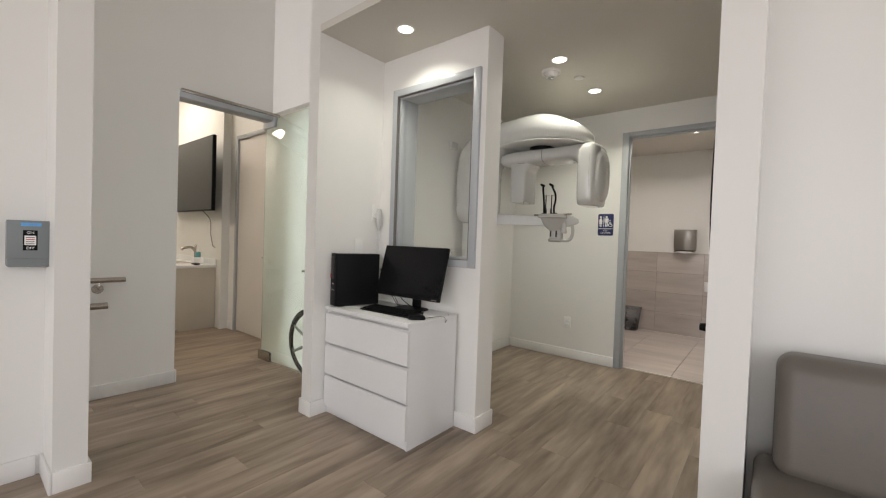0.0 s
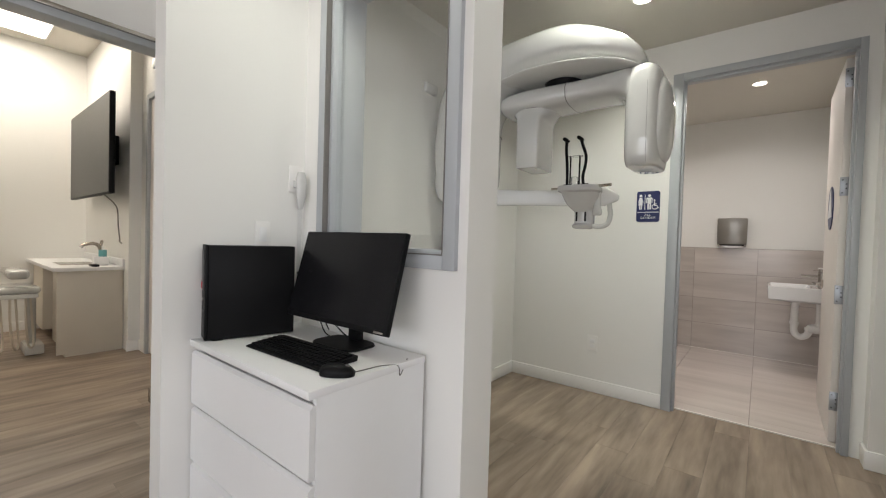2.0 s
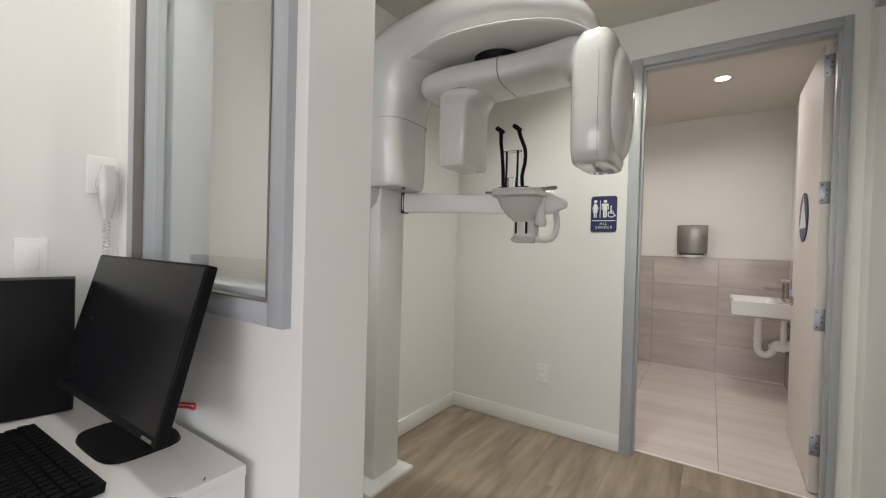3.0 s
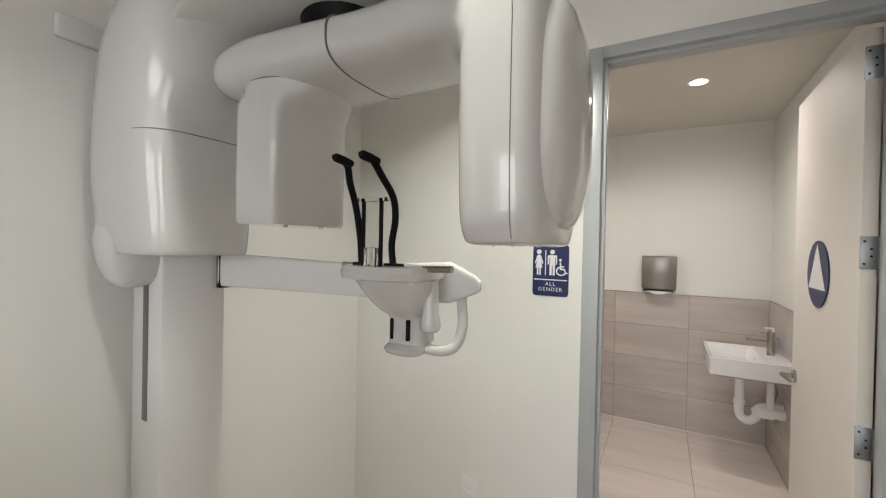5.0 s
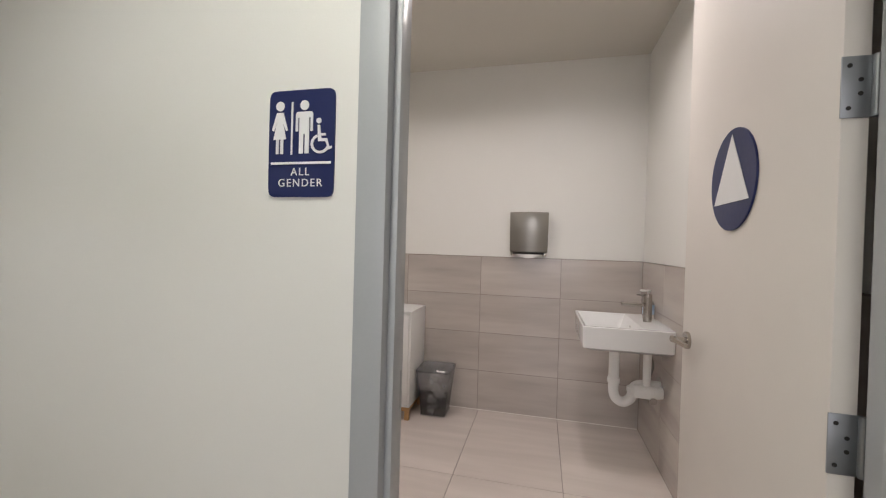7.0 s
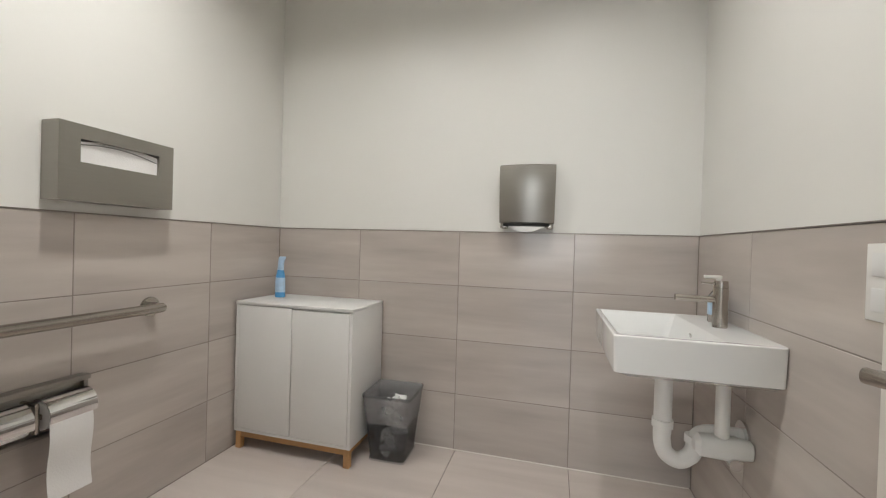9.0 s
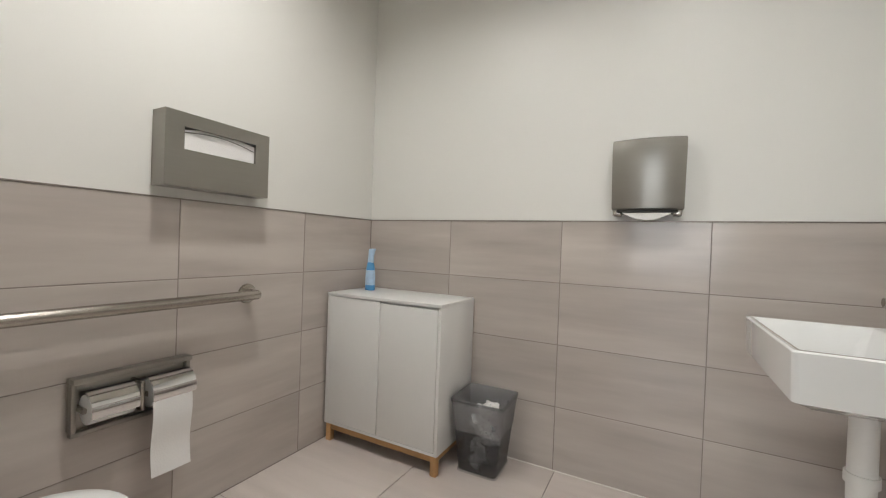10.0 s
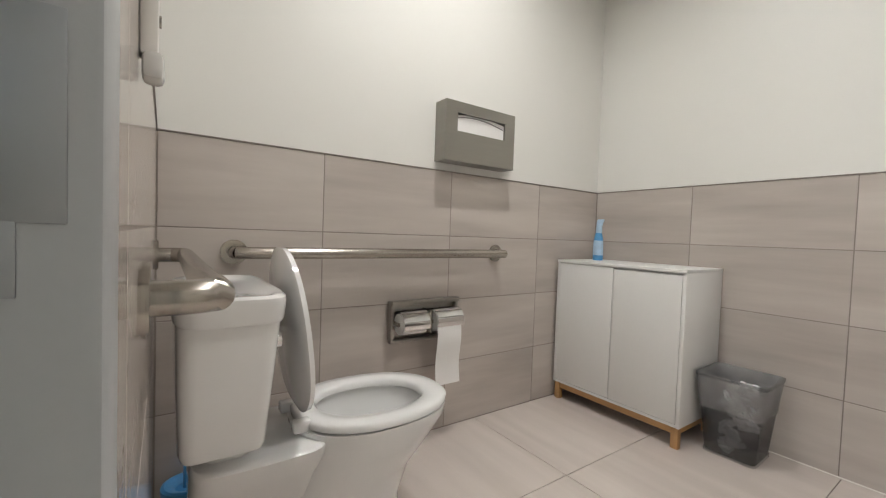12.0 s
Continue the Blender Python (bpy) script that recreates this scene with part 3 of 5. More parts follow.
case = part("case", local(box(B(), (-0.047, -0.165, 0.004), (0.047, 0.165, 0.380), 0.003)), BLACK, pc)
part("front_bezel", local(box(B(), (-0.048, -0.178, 0.004), (0.048, -0.164, 0.383), 0.004)), BLACK, pc)
part("bezel_inset", local(box(B(), (-0.040, -0.180, 0.20), (0.030, -0.176, 0.36), 0.001)), SCREEN, pc)
part("badge", local(box(B(), (-0.012, -0.1815, 0.160), (0.022, -0.1775, 0.170), 0.001)), STEELH, pc, "small silver badge")
part("red_mark", local(box(B(), (-0.043, -0.1815, 0.203), (-0.030, -0.1775, 0.232), 0.001)), RED, pc, "small red mark")
for k in range(3):
    part("port", local(box(B(), (-0.03 + 0.022 * k, -0.1805, 0.118), (-0.018 + 0.022 * k, -0.1775, 0.124))), CHROME, pc)
for sx in (-0.035, 0.035):
    part("foot", local(box(B(), (sx - 0.008, -0.15, 0), (sx + 0.008, -0.11, 0.005))), BLACK, pc)

mo = thing("monitor", (-2.372, 3.634, 0.78), "black flat computer monitor, switched off, on the dresser", "monitor", turn=1)
M = mo.matrix_basis
bm = B()
loft(bm, [oval((0, -0.02, 0.001), (1, 0, 0), (0, 1, 0), 0.125, 0.085, 4, 36), oval((0, -0.02, 0.009), (1, 0, 0), (0, 1, 0), 0.122, 0.082, 4, 36)])
part("base", local(bm), BLACK, mo)
part("stand", local(box(B(), (-0.035, 0.03, 0.008), (0.035, 0.055, 0.26), 0.006)), BLACK, mo)
T = pose(0, -0.026, 0.267, -15)
bm = box(B(), (-0.300, -0.012, -0.186), (0.300, 0.012, 0.186), 0.004)
box(bm, (-0.16, 0.01, -0.12), (0.16, 0.04, 0.10), 0.015)
bm.transform(T)
part("housing", local(bm), BLACK, mo)
bm = box(B(), (-0.294, -0.0135, -0.166), (0.294, -0.0115, 0.180))
bm.transform(T)
part("screen", local(bm), SCREEN, mo, "dark glossy screen")
bm = box(B(), (0.240, -0.0135, -0.181), (0.285, -0.0115, -0.174))
bm.transform(T)
part("badge", local(bm), STEELH, mo)

kb = thing("keyboard", (-2.372, 3.418, 0.78), "black full-size computer keyboard on the dresser", "keyboard", turn=2)
M = kb.matrix_basis
prof = [(-0.078, 0.002), (0.075, 0.004), (0.078, 0.022), (-0.02, 0.016), (-0.078, 0.007)]
part("body", local(loft(B(), [[(-0.225, y, z) for y, z in prof], [(0.225, y, z) for y, z in prof]])), BLACK, kb, smooth=None)
for row in range(6):
    n = 19
    for c in range(n):
        if row == 0 and 4 <= c <= 8:
            if c == 4:
                bm = box(B(), (-0.215 + c * 0.0227, -0.062, 0.012), (-0.215 + 9 * 0.0227 - 0.003, -0.045, 0.018), 0.001, 1)
                part("key", local(bm), BLACK, kb)
            continue
        y = -0.062 + row * 0.0215
        z = 0.0105 + row * 0.0018
        bm = box(B(), (-0.215 + c * 0.0227, y, z), (-0.215 + c * 0.0227 + 0.0185, y + 0.017, z + 0.007))
        part("key", local(bm), BLACK, kb, smooth=None)
ms = thing("mouse", (-2.090, 3.372, 0.78), "black wired computer mouse on the dresser", "mouse", turn=-55)
M = ms.matrix_basis
bm = B()
loft(bm, [oval((0, 0, 0.001), (1, 0, 0), (0, 1, 0), 0.030, 0.055, 2.4, 28), oval((0, 0, 0.014), (1, 0, 0), (0, 1, 0), 0.031, 0.056, 2.4, 28),
          oval((0, -0.003, 0.028), (1, 0, 0), (0, 1, 0), 0.025, 0.046, 2.2, 28), oval((0, -0.006, 0.036), (1, 0, 0), (0, 1, 0), 0.012, 0.025, 2, 28)])
part("body", local(bm), BLACK, ms, smooth=60)
part("wheel", local(cyl(B(), (-0.004, 0.03, 0.027), (0.004, 0.03, 0.027), 0.009, n=14)), CORD, ms)
bm = tube(B(), [(-2.060, 3.395, 0.787), (-2.057, 3.45, 0.786), (-2.052, 3.53, 0.783), (-2.032, 3.58, 0.775), (-2.031, 3.59, 0.74), (-2.046, 3.64, 0.784)], 0.0018, 6)
single("mouse_cable", bm, CORD, "thin dark mouse cable running over the dresser edge", "cable")
for k, pts in enumerate(([(-2.69, 3.60, 0.90), (-2.66, 3.68, 0.86), (-2.56, 3.66, 0.79), (-2.44, 3.63, 0.786)],
                         [(-2.69, 3.60, 0.95), (-2.63, 3.68, 0.92), (-2.54, 3.70, 0.82), (-2.40, 3.68, 0.785), (-2.32, 3.66, 0.85)],
                         [(-2.45, 3.58, 0.785), (-2.40, 3.54, 0.785), (-2.35, 3.57, 0.785), (-2.40, 3.63, 0.786), (-2.50, 3.60, 0.786)],
                         [(-2.69, 3.60, 1.00), (-2.66, 3.67, 0.99), (-2.66, 3.70, 0.88), (-2.60, 3.71, 0.785)])):
    single("cable", tube(B(), pts, 0.0028, 6), BLACK, "loose black computer cable behind the monitor", "cable", "computer cables")

for z in (0.93, 0.965, 1.0, 1.035):
    single("cable_plug", box(B(), (-2.700, 3.602, z), (-2.660, 3.632, z + 0.014), 0.004), BLACK, "black cable plug behind the computer", "plug", "computer plugs")
single("red_cable", tube(B(), [(-2.338, 3.685, 0.855), (-2.31, 3.70, 0.858), (-2.27, 3.71, 0.862), (-2.245, 3.708, 0.868), (-2.255, 3.712, 0.852), (-2.29, 3.712, 0.848), (-2.338, 3.69, 0.845)], 0.0035, 8), RED, "red cable loop behind the monitor", "cable")

# exposure handset with coiled cord
ph = thing("wall_handset", (-2.868, 3.70, 1.30), "white corded exposure handset hooked on the wall", "handset")
part("wall_plate", box(B(), (-2.870, 3.655, 1.42), (-2.864, 3.735, 1.545), 0.002), TRIM, ph)
part("cradle", box(B(), (-2.866, 3.675, 1.440), (-2.835, 3.725, 1.475), 0.006), SHELL, ph)
bm = loft(B(), [oval((-2.835, 3.70, 1.340), (1, 0, 0), (0, 1, 0), 0.008, 0.012, 2.5, 20), oval((-2.833, 3.70, 1.400), (1, 0, 0), (0, 1, 0), 0.018, 0.022, 2.5, 20),
                oval((-2.833, 3.70, 1.480), (1, 0, 0), (0, 1, 0), 0.02, 0.026, 2.5, 20), oval((-2.835, 3.70, 1.515), (1, 0, 0), (0, 1, 0), 0.012, 0.016, 2.5, 20)])
part("grip", bm, SHELL, ph, smooth=60)
coil = [(-2.845 + 0.009 * math.cos(k * 1.05), 3.702 + 0.009 * math.sin(k * 1.05), 1.34 - k * 0.0019) for k in range(200)]
part("coiled_cord", tube(B(), coil, 0.0022, 5, 1), SHELL2, ph, "coiled pale cord")


def plate(name, label, a, b, category, slots):
    t = thing(name, a, label, category)
    part("cover_plate", box(B(), a, b, 0.002), TRIM, t)
    for sa, sb, mt in slots:
        part("insert", box(B(), sa, sb, 0.001), mt, t)
    return t


plate("light_switch", "white rocker switch plate on the nook wall", (-2.870, 3.495, 1.15), (-2.864, 3.565, 1.27), "switch",
      [((-2.8645, 3.514, 1.177), (-2.860, 3.546, 1.243), LACQ)])
plate("wall_outlet", "white duplex outlet plate low on the wall", (-2.175, 5.949, 0.335), (-2.095, 5.955, 0.463), "outlet",
      [((-2.153, 5.946, 0.365), (-2.117, 5.9495, 0.394), LACQ), ((-2.153, 5.946, 0.404), (-2.117, 5.9495, 0.433), LACQ)])
sw = plate("light_switch", "white double switch plate on restroom tiles", (-0.546, 7.17, 1.0), (-0.540, 7.25, 1.165), "switch",
           [((-0.549, 7.19, 1.02), (-0.545, 7.23, 1.07), LACQ), ((-0.549, 7.19, 1.095), (-0.545, 7.23, 1.145), LACQ)])

# ---- restroom sign ----
sg = thing("restroom_sign", (-1.76, 5.955, 1.392), "navy all gender restroom sign with white pictograms", "sign")
bm = loft(B(), [oval((-1.76, 5.955, 1.508), (1, 0, 0), (0, 0, 1), 0.080, 0.116, 14, 48), oval((-1.76, 5.951, 1.508), (1, 0, 0), (0, 0, 1), 0.080, 0.116, 14, 48)])
part("panel", bm, NAVY, sg)
SY = 5.9502


def flat(name, pts):
    """A raised white shape on the sign: points as x, z about the sign's centre."""
    bm = loft(B(), [[(-1.76 + x, SY + 0.0006, 1.508 + z) for x, z in pts], [(-1.76 + x, SY - 0.0010, 1.508 + z) for x, z in pts]])
    part(name, bm, SIGNW, sg, smooth=None)


def ring(cx, cz, r, n=20):
    return [(cx + r * math.cos(2 * math.pi * k / n), cz + r * math.sin(2 * math.pi * k / n)) for k in range(n)]


flat("head_dot", ring(-0.052, 0.082, 0.0105))
flat("dress_shape", [(-0.060, 0.068), (-0.044, 0.068), (-0.032, 0.030), (-0.037, 0.028), (-0.045, 0.048), (-0.036, 0.010), (-0.043, 0.010), (-0.043, -0.022),
                     (-0.050, -0.022), (-0.050, 0.010), (-0.054, 0.010), (-0.054, -0.022), (-0.061, -0.022), (-0.061, 0.010), (-0.068, 0.010), (-0.059, 0.048), (-0.067, 0.028), (-0.072, 0.030)])
flat("divider", [(-0.024, 0.090), (-0.020, 0.090), (-0.020, -0.024), (-0.024, -0.024)])
flat("head_dot", ring(0.008, 0.082, 0.0105))
flat("trouser_shape", [(-0.010, 0.068), (0.026, 0.068), (0.029, 0.062), (0.029, 0.026), (0.023, 0.026), (0.023, 0.055), (0.020, 0.055), (0.020, -0.022), (0.010, -0.022),
                       (0.010, 0.020), (0.006, 0.020), (0.006, -0.022), (-0.004, -0.022), (-0.004, 0.055), (-0.007, 0.055), (-0.007, 0.026), (-0.013, 0.026), (-0.013, 0.062)])
flat("head_dot", ring(0.043, 0.047, 0.006, 14))
arc = [(math.radians(a)) for a in range(110, 341, 23)]
flat("wheel_arc", [(0.047 + 0.023 * math.cos(a), -0.002 + 0.021 * math.sin(a)) for a in arc] + [(0.047 + 0.017 * math.cos(a), -0.002 + 0.0155 * math.sin(a)) for a in arc[::-1]])
flat("seat_shape", [(0.040, 0.038), (0.046, 0.038), (0.048, 0.020), (0.060, 0.020), (0.060, 0.015), (0.049, 0.015), (0.050, 0.009), (0.063, 0.009), (0.069, -0.009), (0.075, -0.007),
                    (0.075, -0.012), (0.067, -0.015), (0.059, 0.003), (0.042, 0.003)])
flat("rule", [(-0.073, -0.040), (0.073, -0.040), (0.073, -0.045), (-0.073, -0.045)])
words("ALL", 0.024, pose(-1.76, SY - 0.0004, 1.508 - 0.062, 90), SIGNW, sg, spacing=1.25)
words("GENDER", 0.024, pose(-1.76, SY - 0.0004, 1.508 - 0.086, 90), SIGNW, sg, spacing=1.25)

# ---- panoramic scanner ----
sc = thing("dental_scanner", (-2.72, 4.86, 0), "glossy white panoramic dental scanner on a floor column", "dental scanner")
col = part("column", box(B(), (-2.80, 4.785, 0.02), (-2.625, 4.985, 2.25), 0.012), SHELL2, sc, "pale grey square column")
part("slot", box(B(), (-2.725, 4.7825, 1.05), (-2.697, 4.787, 1.58), 0.001), CORD, col, "dark recessed slot")
part("foot_plate", box(B(), (-2.86, 4.68, 0.0), (-2.55, 5.03, 0.022), 0.004), SHELL2, sc)
part("wall_bracket", box(B(), (-2.87, 4.82, 2.0), (-2.795, 4.95, 2.12), 0.004), SHELL2, sc)


def sweep(rows):
    """Rings across a path in the x-z plane: x, y, z, heading in degrees from x, half thickness, half width along y, power."""
    out = []
    for x, y, z, deg, a, b, pw in rows:
        d = radians(deg)
        out.append(oval((x, y, z), (-math.sin(d), 0, math.cos(d)), (0, 1, 0), a, b, pw, 40))
    return out


def smoothed(rows, k=4):
    """More rows between the given ones, by a spline."""
    out = []
    for i in range(len(rows) - 1):
        q = [rows[max(i - 1, 0)], rows[i], rows[i + 1], rows[min(i + 2, len(rows) - 1)]]
        for j in range(k):
            t = j / k
            out.append([0.5 * (2 * b + (c - a) * t + (2 * a - 5 * b + 4 * c - d) * t * t + (3 * b - a - 3 * c + d) * t ** 3) for a, b, c, d in zip(*q)])
    return out + [list(rows[-1])]


HEAD = [(-2.648, 4.835, 1.568, 90, 0.176, 0.135, 4.4), (-2.648, 4.833, 1.578, 90, 0.190, 0.150, 4.6), (-2.648, 4.83, 1.70, 90, 0.194, 0.160, 4.6), (-2.648, 4.825, 1.82, 90, 0.196, 0.165, 4.4),
        (-2.642, 4.83, 1.98, 88, 0.203, 0.175, 3.4), (-2.60, 4.85, 2.13, 68, 0.213, 0.20, 3.0), (-2.45, 4.87, 2.235, 38, 0.160, 0.23, 2.8), (-2.20, 4.89, 2.285, 12, 0.128, 0.255, 2.6),
        (-1.95, 4.90, 2.292, -4, 0.128, 0.255, 2.5), (-1.74, 4.90, 2.235, -24, 0.098, 0.225, 2.4), (-1.63, 4.91, 2.185, -32, 0.062, 0.16, 2.3), (-1.585, 4.91, 2.150, -35, 0.02, 0.07, 2.2)]
part("lower_bulge", loft(B(), [oval((-2.735, 4.768 + dy, z), (1, 0, 0), (0, 1, 0), a, b, 3.0, 32) for z, a, b, dy in ((1.462, 0.02, 0.02, -0.02), (1.470, 0.05, 0.042, -0.015), (1.495, 0.080, 0.066, -0.008), (1.54, 0.098, 0.088, 0), (1.60, 0.104, 0.098, 0), (1.66, 0.09, 0.09, 0))]), SHELL, sc, smooth=60)
part("arm_joint", box(B(), (-2.627, 4.952, 1.452), (-2.606, 4.998, 1.566), 0.002), BLACK, sc, "black gap at the support arm")
body = part("head_shell", loft(B(), sweep(smoothed(HEAD))), SHELL, sc, smooth=50)
lip = [(-2.40, 4.88, 2.150, 4, 0.010, 0.20, 2.5), (-2.15, 4.89, 2.162, 2, 0.016, 0.27, 2.5), (-1.9, 4.90, 2.158, -3, 0.016, 0.27, 2.4), (-1.68, 4.90, 2.135, -8, 0.014, 0.22, 2.3), (-1.58, 4.905, 2.118, -10, 0.008, 0.11, 2.2)]
part("lower_cover", loft(B(), sweep(smoothed(lip))), SHELL2, sc, smooth=50)
bm = B()
loft(bm, [[p for p in r] for r in ([oval((-2.645, 4.828, 1.895), (1, 0, 0.0), (0, 1, 0), 0.2003, 0.1702, 3.9, 40), oval((-2.645, 4.828, 1.897), (1, 0, 0), (0, 1, 0), 0.2003, 0.1702, 3.9, 40)])])
part("shell_seam", bm, CORD, sc, "thin dark seam")
part("pivot", cyl(B(), (-2.02, 4.90, 2.10), (-2.02, 4.90, 2.17), 0.10, 0.12, n=36), BLACK, sc, "black rubber pivot skirt")
ARM = [(-2.40, 4.91, 2.055, 0, 0.035, 0.09, 2.6), (-2.36, 4.91, 2.050, 0, 0.062, 0.145, 2.8), (-2.24, 4.91, 2.050, 0, 0.072, 0.17, 3.0), (-2.08, 4.91, 2.055, 2, 0.070, 0.155, 3.0), (-1.88, 4.92, 2.060, 2, 0.066, 0.14, 3.0),
       (-1.74, 4.92, 2.062, 1, 0.068, 0.145, 3.0), (-1.69, 4.921, 2.056, 0, 0.076, 0.155, 3.0), (-1.655, 4.923, 2.040, 0, 0.094, 0.168, 3.0), (-1.63, 4.924, 2.018, 0, 0.112, 0.175, 3.0), (-1.60, 4.925, 2.0, 0, 0.118, 0.176, 3.0)]
# upright source head: height, half length along x, half width along y
HX, HY = -1.570, 4.925
SOURCE = [(1.610, 0.060, 0.140), (1.613, 0.070, 0.155), (1.622, 0.078, 0.166), (1.66, 0.084, 0.177), (1.75, 0.086, 0.183), (1.90, 0.087, 0.185), (2.00, 0.087, 0.184), (2.055, 0.084, 0.178),
          (2.095, 0.075, 0.164), (2.117, 0.056, 0.135), (2.126, 0.022, 0.07)]
bm = loft(B(), sweep(smoothed(ARM)))
loft(bm, [oval((HX, HY, z), (1, 0, 0), (0, 1, 0), p, q, 3.6, 48) for z, p, q in smoothed(SOURCE)])
carm = part("rotating_arm", bm, SHELL, sc, smooth=50)
part("arm_seam", loft(B(), sweep([(-1.965, 4.915, 2.058, 2, 0.0690, 0.1485, 3.0), (-1.962, 4.915, 2.058, 2, 0.0690, 0.1485, 3.0)])), CORD, carm, "thin dark seam")
line = []
for z, p, q in smoothed(SOURCE)[8:30]:
    line.append((HX + 0.034 - 0.05 * max(0, (z - 1.98) / 0.12) ** 2, HY - q * (1 - (0.034 / p) ** 3.6) ** (1 / 3.6), z))
part("arm_seam", tube(B(), line, 0.0008, 6, 2), CORD, carm, "thin dark seam")
bm = loft(B(), [oval((x - 0.004, HY, zc), (0, 1, 0), (0, 0, 1), p - 0.008, q, pw, 56) for x, zc, p, q, pw in ((-1.505, 1.855, 0.158, 0.218, 3.4), (-1.488, 1.855, 0.155, 0.214, 3.2), (-1.474, 1.855, 0.146, 0.204, 3.0), (-1.460, 1.855, 0.126, 0.180, 2.8), (-1.449, 1.855, 0.094, 0.140, 2.6), (-1.443, 1.855, 0.056, 0.088, 2.4), (-1.441, 1.855, 0.018, 0.03, 2.2))])
part("window_cover", bm, SHELL, carm, "pale glossy bulging end cover", smooth=60)
for dx, dy in ((-0.035, -0.07), (0.01, -0.09), (0.04, -0.03)):
    part("bolt", cyl(B(), (HX + dx, HY + dy, 1.6085), (HX + dx, HY + dy, 1.613), 0.004, n=12), STEELH, carm)
bm = loft(B(), [oval((-2.19, y, z), (1, 0.06, 0), (-0.06, 1, 0), p, q, pw, 40) for z, y, p, q, pw in ((2.0, 4.905, 0.138, 0.138, 2.2), (1.985, 4.905, 0.134, 0.136, 2.2), (1.968, 4.90, 0.112, 0.132, 3.0), (1.95, 4.893, 0.084, 0.130, 6.0), (1.92, 4.89, 0.073, 0.130, 10.0), (1.658, 4.89, 0.068, 0.130, 14.0), (1.651, 4.89, 0.064, 0.126, 14.0))])
sens = part("sensor_head", bm, SHELL, sc, "white boxy sensor head", smooth=40)
bm = loft(B(), [oval((-2.19, 4.905, z), (1, 0, 0), (0, 1, 0), 0.1392, 0.1392, 2.2, 40) for z in (1.998, 2.001)])
part("seam", bm, CORD, sens)
for dy in (-0.06, 0.06):
    part("bolt", cyl(B(), (-2.15, 4.89 + dy, 1.646), (-2.15, 4.89 + dy, 1.655), 0.005, n=10), STEELH, sens)
# chin support arm and bite block
bm = B()
secs = []
for x, y, zc, h, w in ((-2.622, 4.972, 1.512, 0.055, 0.022), (-2.40, 5.02, 1.508, 0.052, 0.022), (-2.15, 5.075, 1.500, 0.048, 0.022), (-1.95, 5.115, 1.502, 0.055, 0.024), (-1.84, 5.145, 1.505, 0.058, 0.024), (-1.775, 5.165, 1.500, 0.024, 0.020), (-1.762, 5.168, 1.498, 0.012, 0.010)):
    secs.append(oval((x, y, zc), (0, 0, 1), (-0.21, 0.98, 0), h, w, 6, 24))
part("support_arm", loft(bm, secs), SHELL2, sc, "pale grey support arm", smooth=40)
CX, CY = -1.945, 5.045
chin = part("chin_rest", loft(B(), [oval((CX + dx, CY + dy, z), (1, 0.12, 0), (-0.12, 1, 0), p, q, pw, 36) for z, p, q, dx, dy, pw in (
    (1.556, 0.100, 0.090, 0, -0.035, 3.5), (1.553, 0.118, 0.108, 0, -0.035, 3.5), (1.538, 0.124, 0.114, 0, -0.035, 3.5), (1.522, 0.122, 0.110, 0, -0.033, 3.5), (1.514, 0.108, 0.090, 0, -0.015, 3.2), (1.48, 0.103, 0.086, 0, 0.005, 2.6), (1.455, 0.093, 0.078, 0, 0.018, 2.5),
    (1.43, 0.077, 0.066, 0, 0.032, 2.4), (1.414, 0.061, 0.055, 0, 0.048, 2.6), (1.405, 0.056, 0.052, 0.004, 0.054, 4), (1.335, 0.056, 0.052, 0.004, 0.054, 4))]), SHELL, sc, smooth=40)
lip_rows = [(1.338, 0.056, 0.052, 0.004, 0.054), (1.330, 0.058, 0.056, 0.0, 0.048), (1.322, 0.062, 0.062, -0.003, 0.044), (1.310, 0.058, 0.058, -0.003, 0.046), (1.302, 0.044, 0.044, -0.002, 0.048)]
part("chin_lip", loft(B(), [oval((CX + dx, CY + dy, z), (1, 0.12, 0), (-0.12, 1, 0), p, q, 2.8, 36) for z, p, q, dx, dy in lip_rows]), SHELL, chin, "projecting rounded lip", smooth=50)
for sx in (-1.972, -1.920):
    part("guide_slot", box(B(), (sx - 0.005, 5.041, 1.348), (sx + 0.005, 5.053, 1.405), 0.002), BLACK, chin, "black guide slot")
part("peg_holder", loft(B(), [oval((-1.850, 5.045, z), (1, 0, 0), (0, 1, 0), p, p, 2, 24) for z, p in ((1.535, 0.024), (1.50, 0.020), (1.43, 0.021), (1.405, 0.028), (1.39, 0.027), (1.382, 0.020))]), SHELL, chin, smooth=50)
part("knob", cyl(B(), (-1.84, 4.985, 1.549), (-1.755, 4.978, 1.552), 0.0085, n=16), STEELH, chin, "steel thumb knob")
part("knob", cyl(B(), (-2.06, 5.01, 1.548), (-2.128, 5.018, 1.550), 0.0075, n=16), STEELH, chin, "steel thumb knob")
part("hand_grip", tube(B(), [(-1.815, 5.155, 1.47), (-1.806, 5.145, 1.43), (-1.800, 5.135, 1.385), (-1.812, 5.12, 1.335), (-1.85, 5.105, 1.318), (-1.90, 5.09, 1.325)], 0.0145, 14), SHELL, sc, "curved white hand grip")
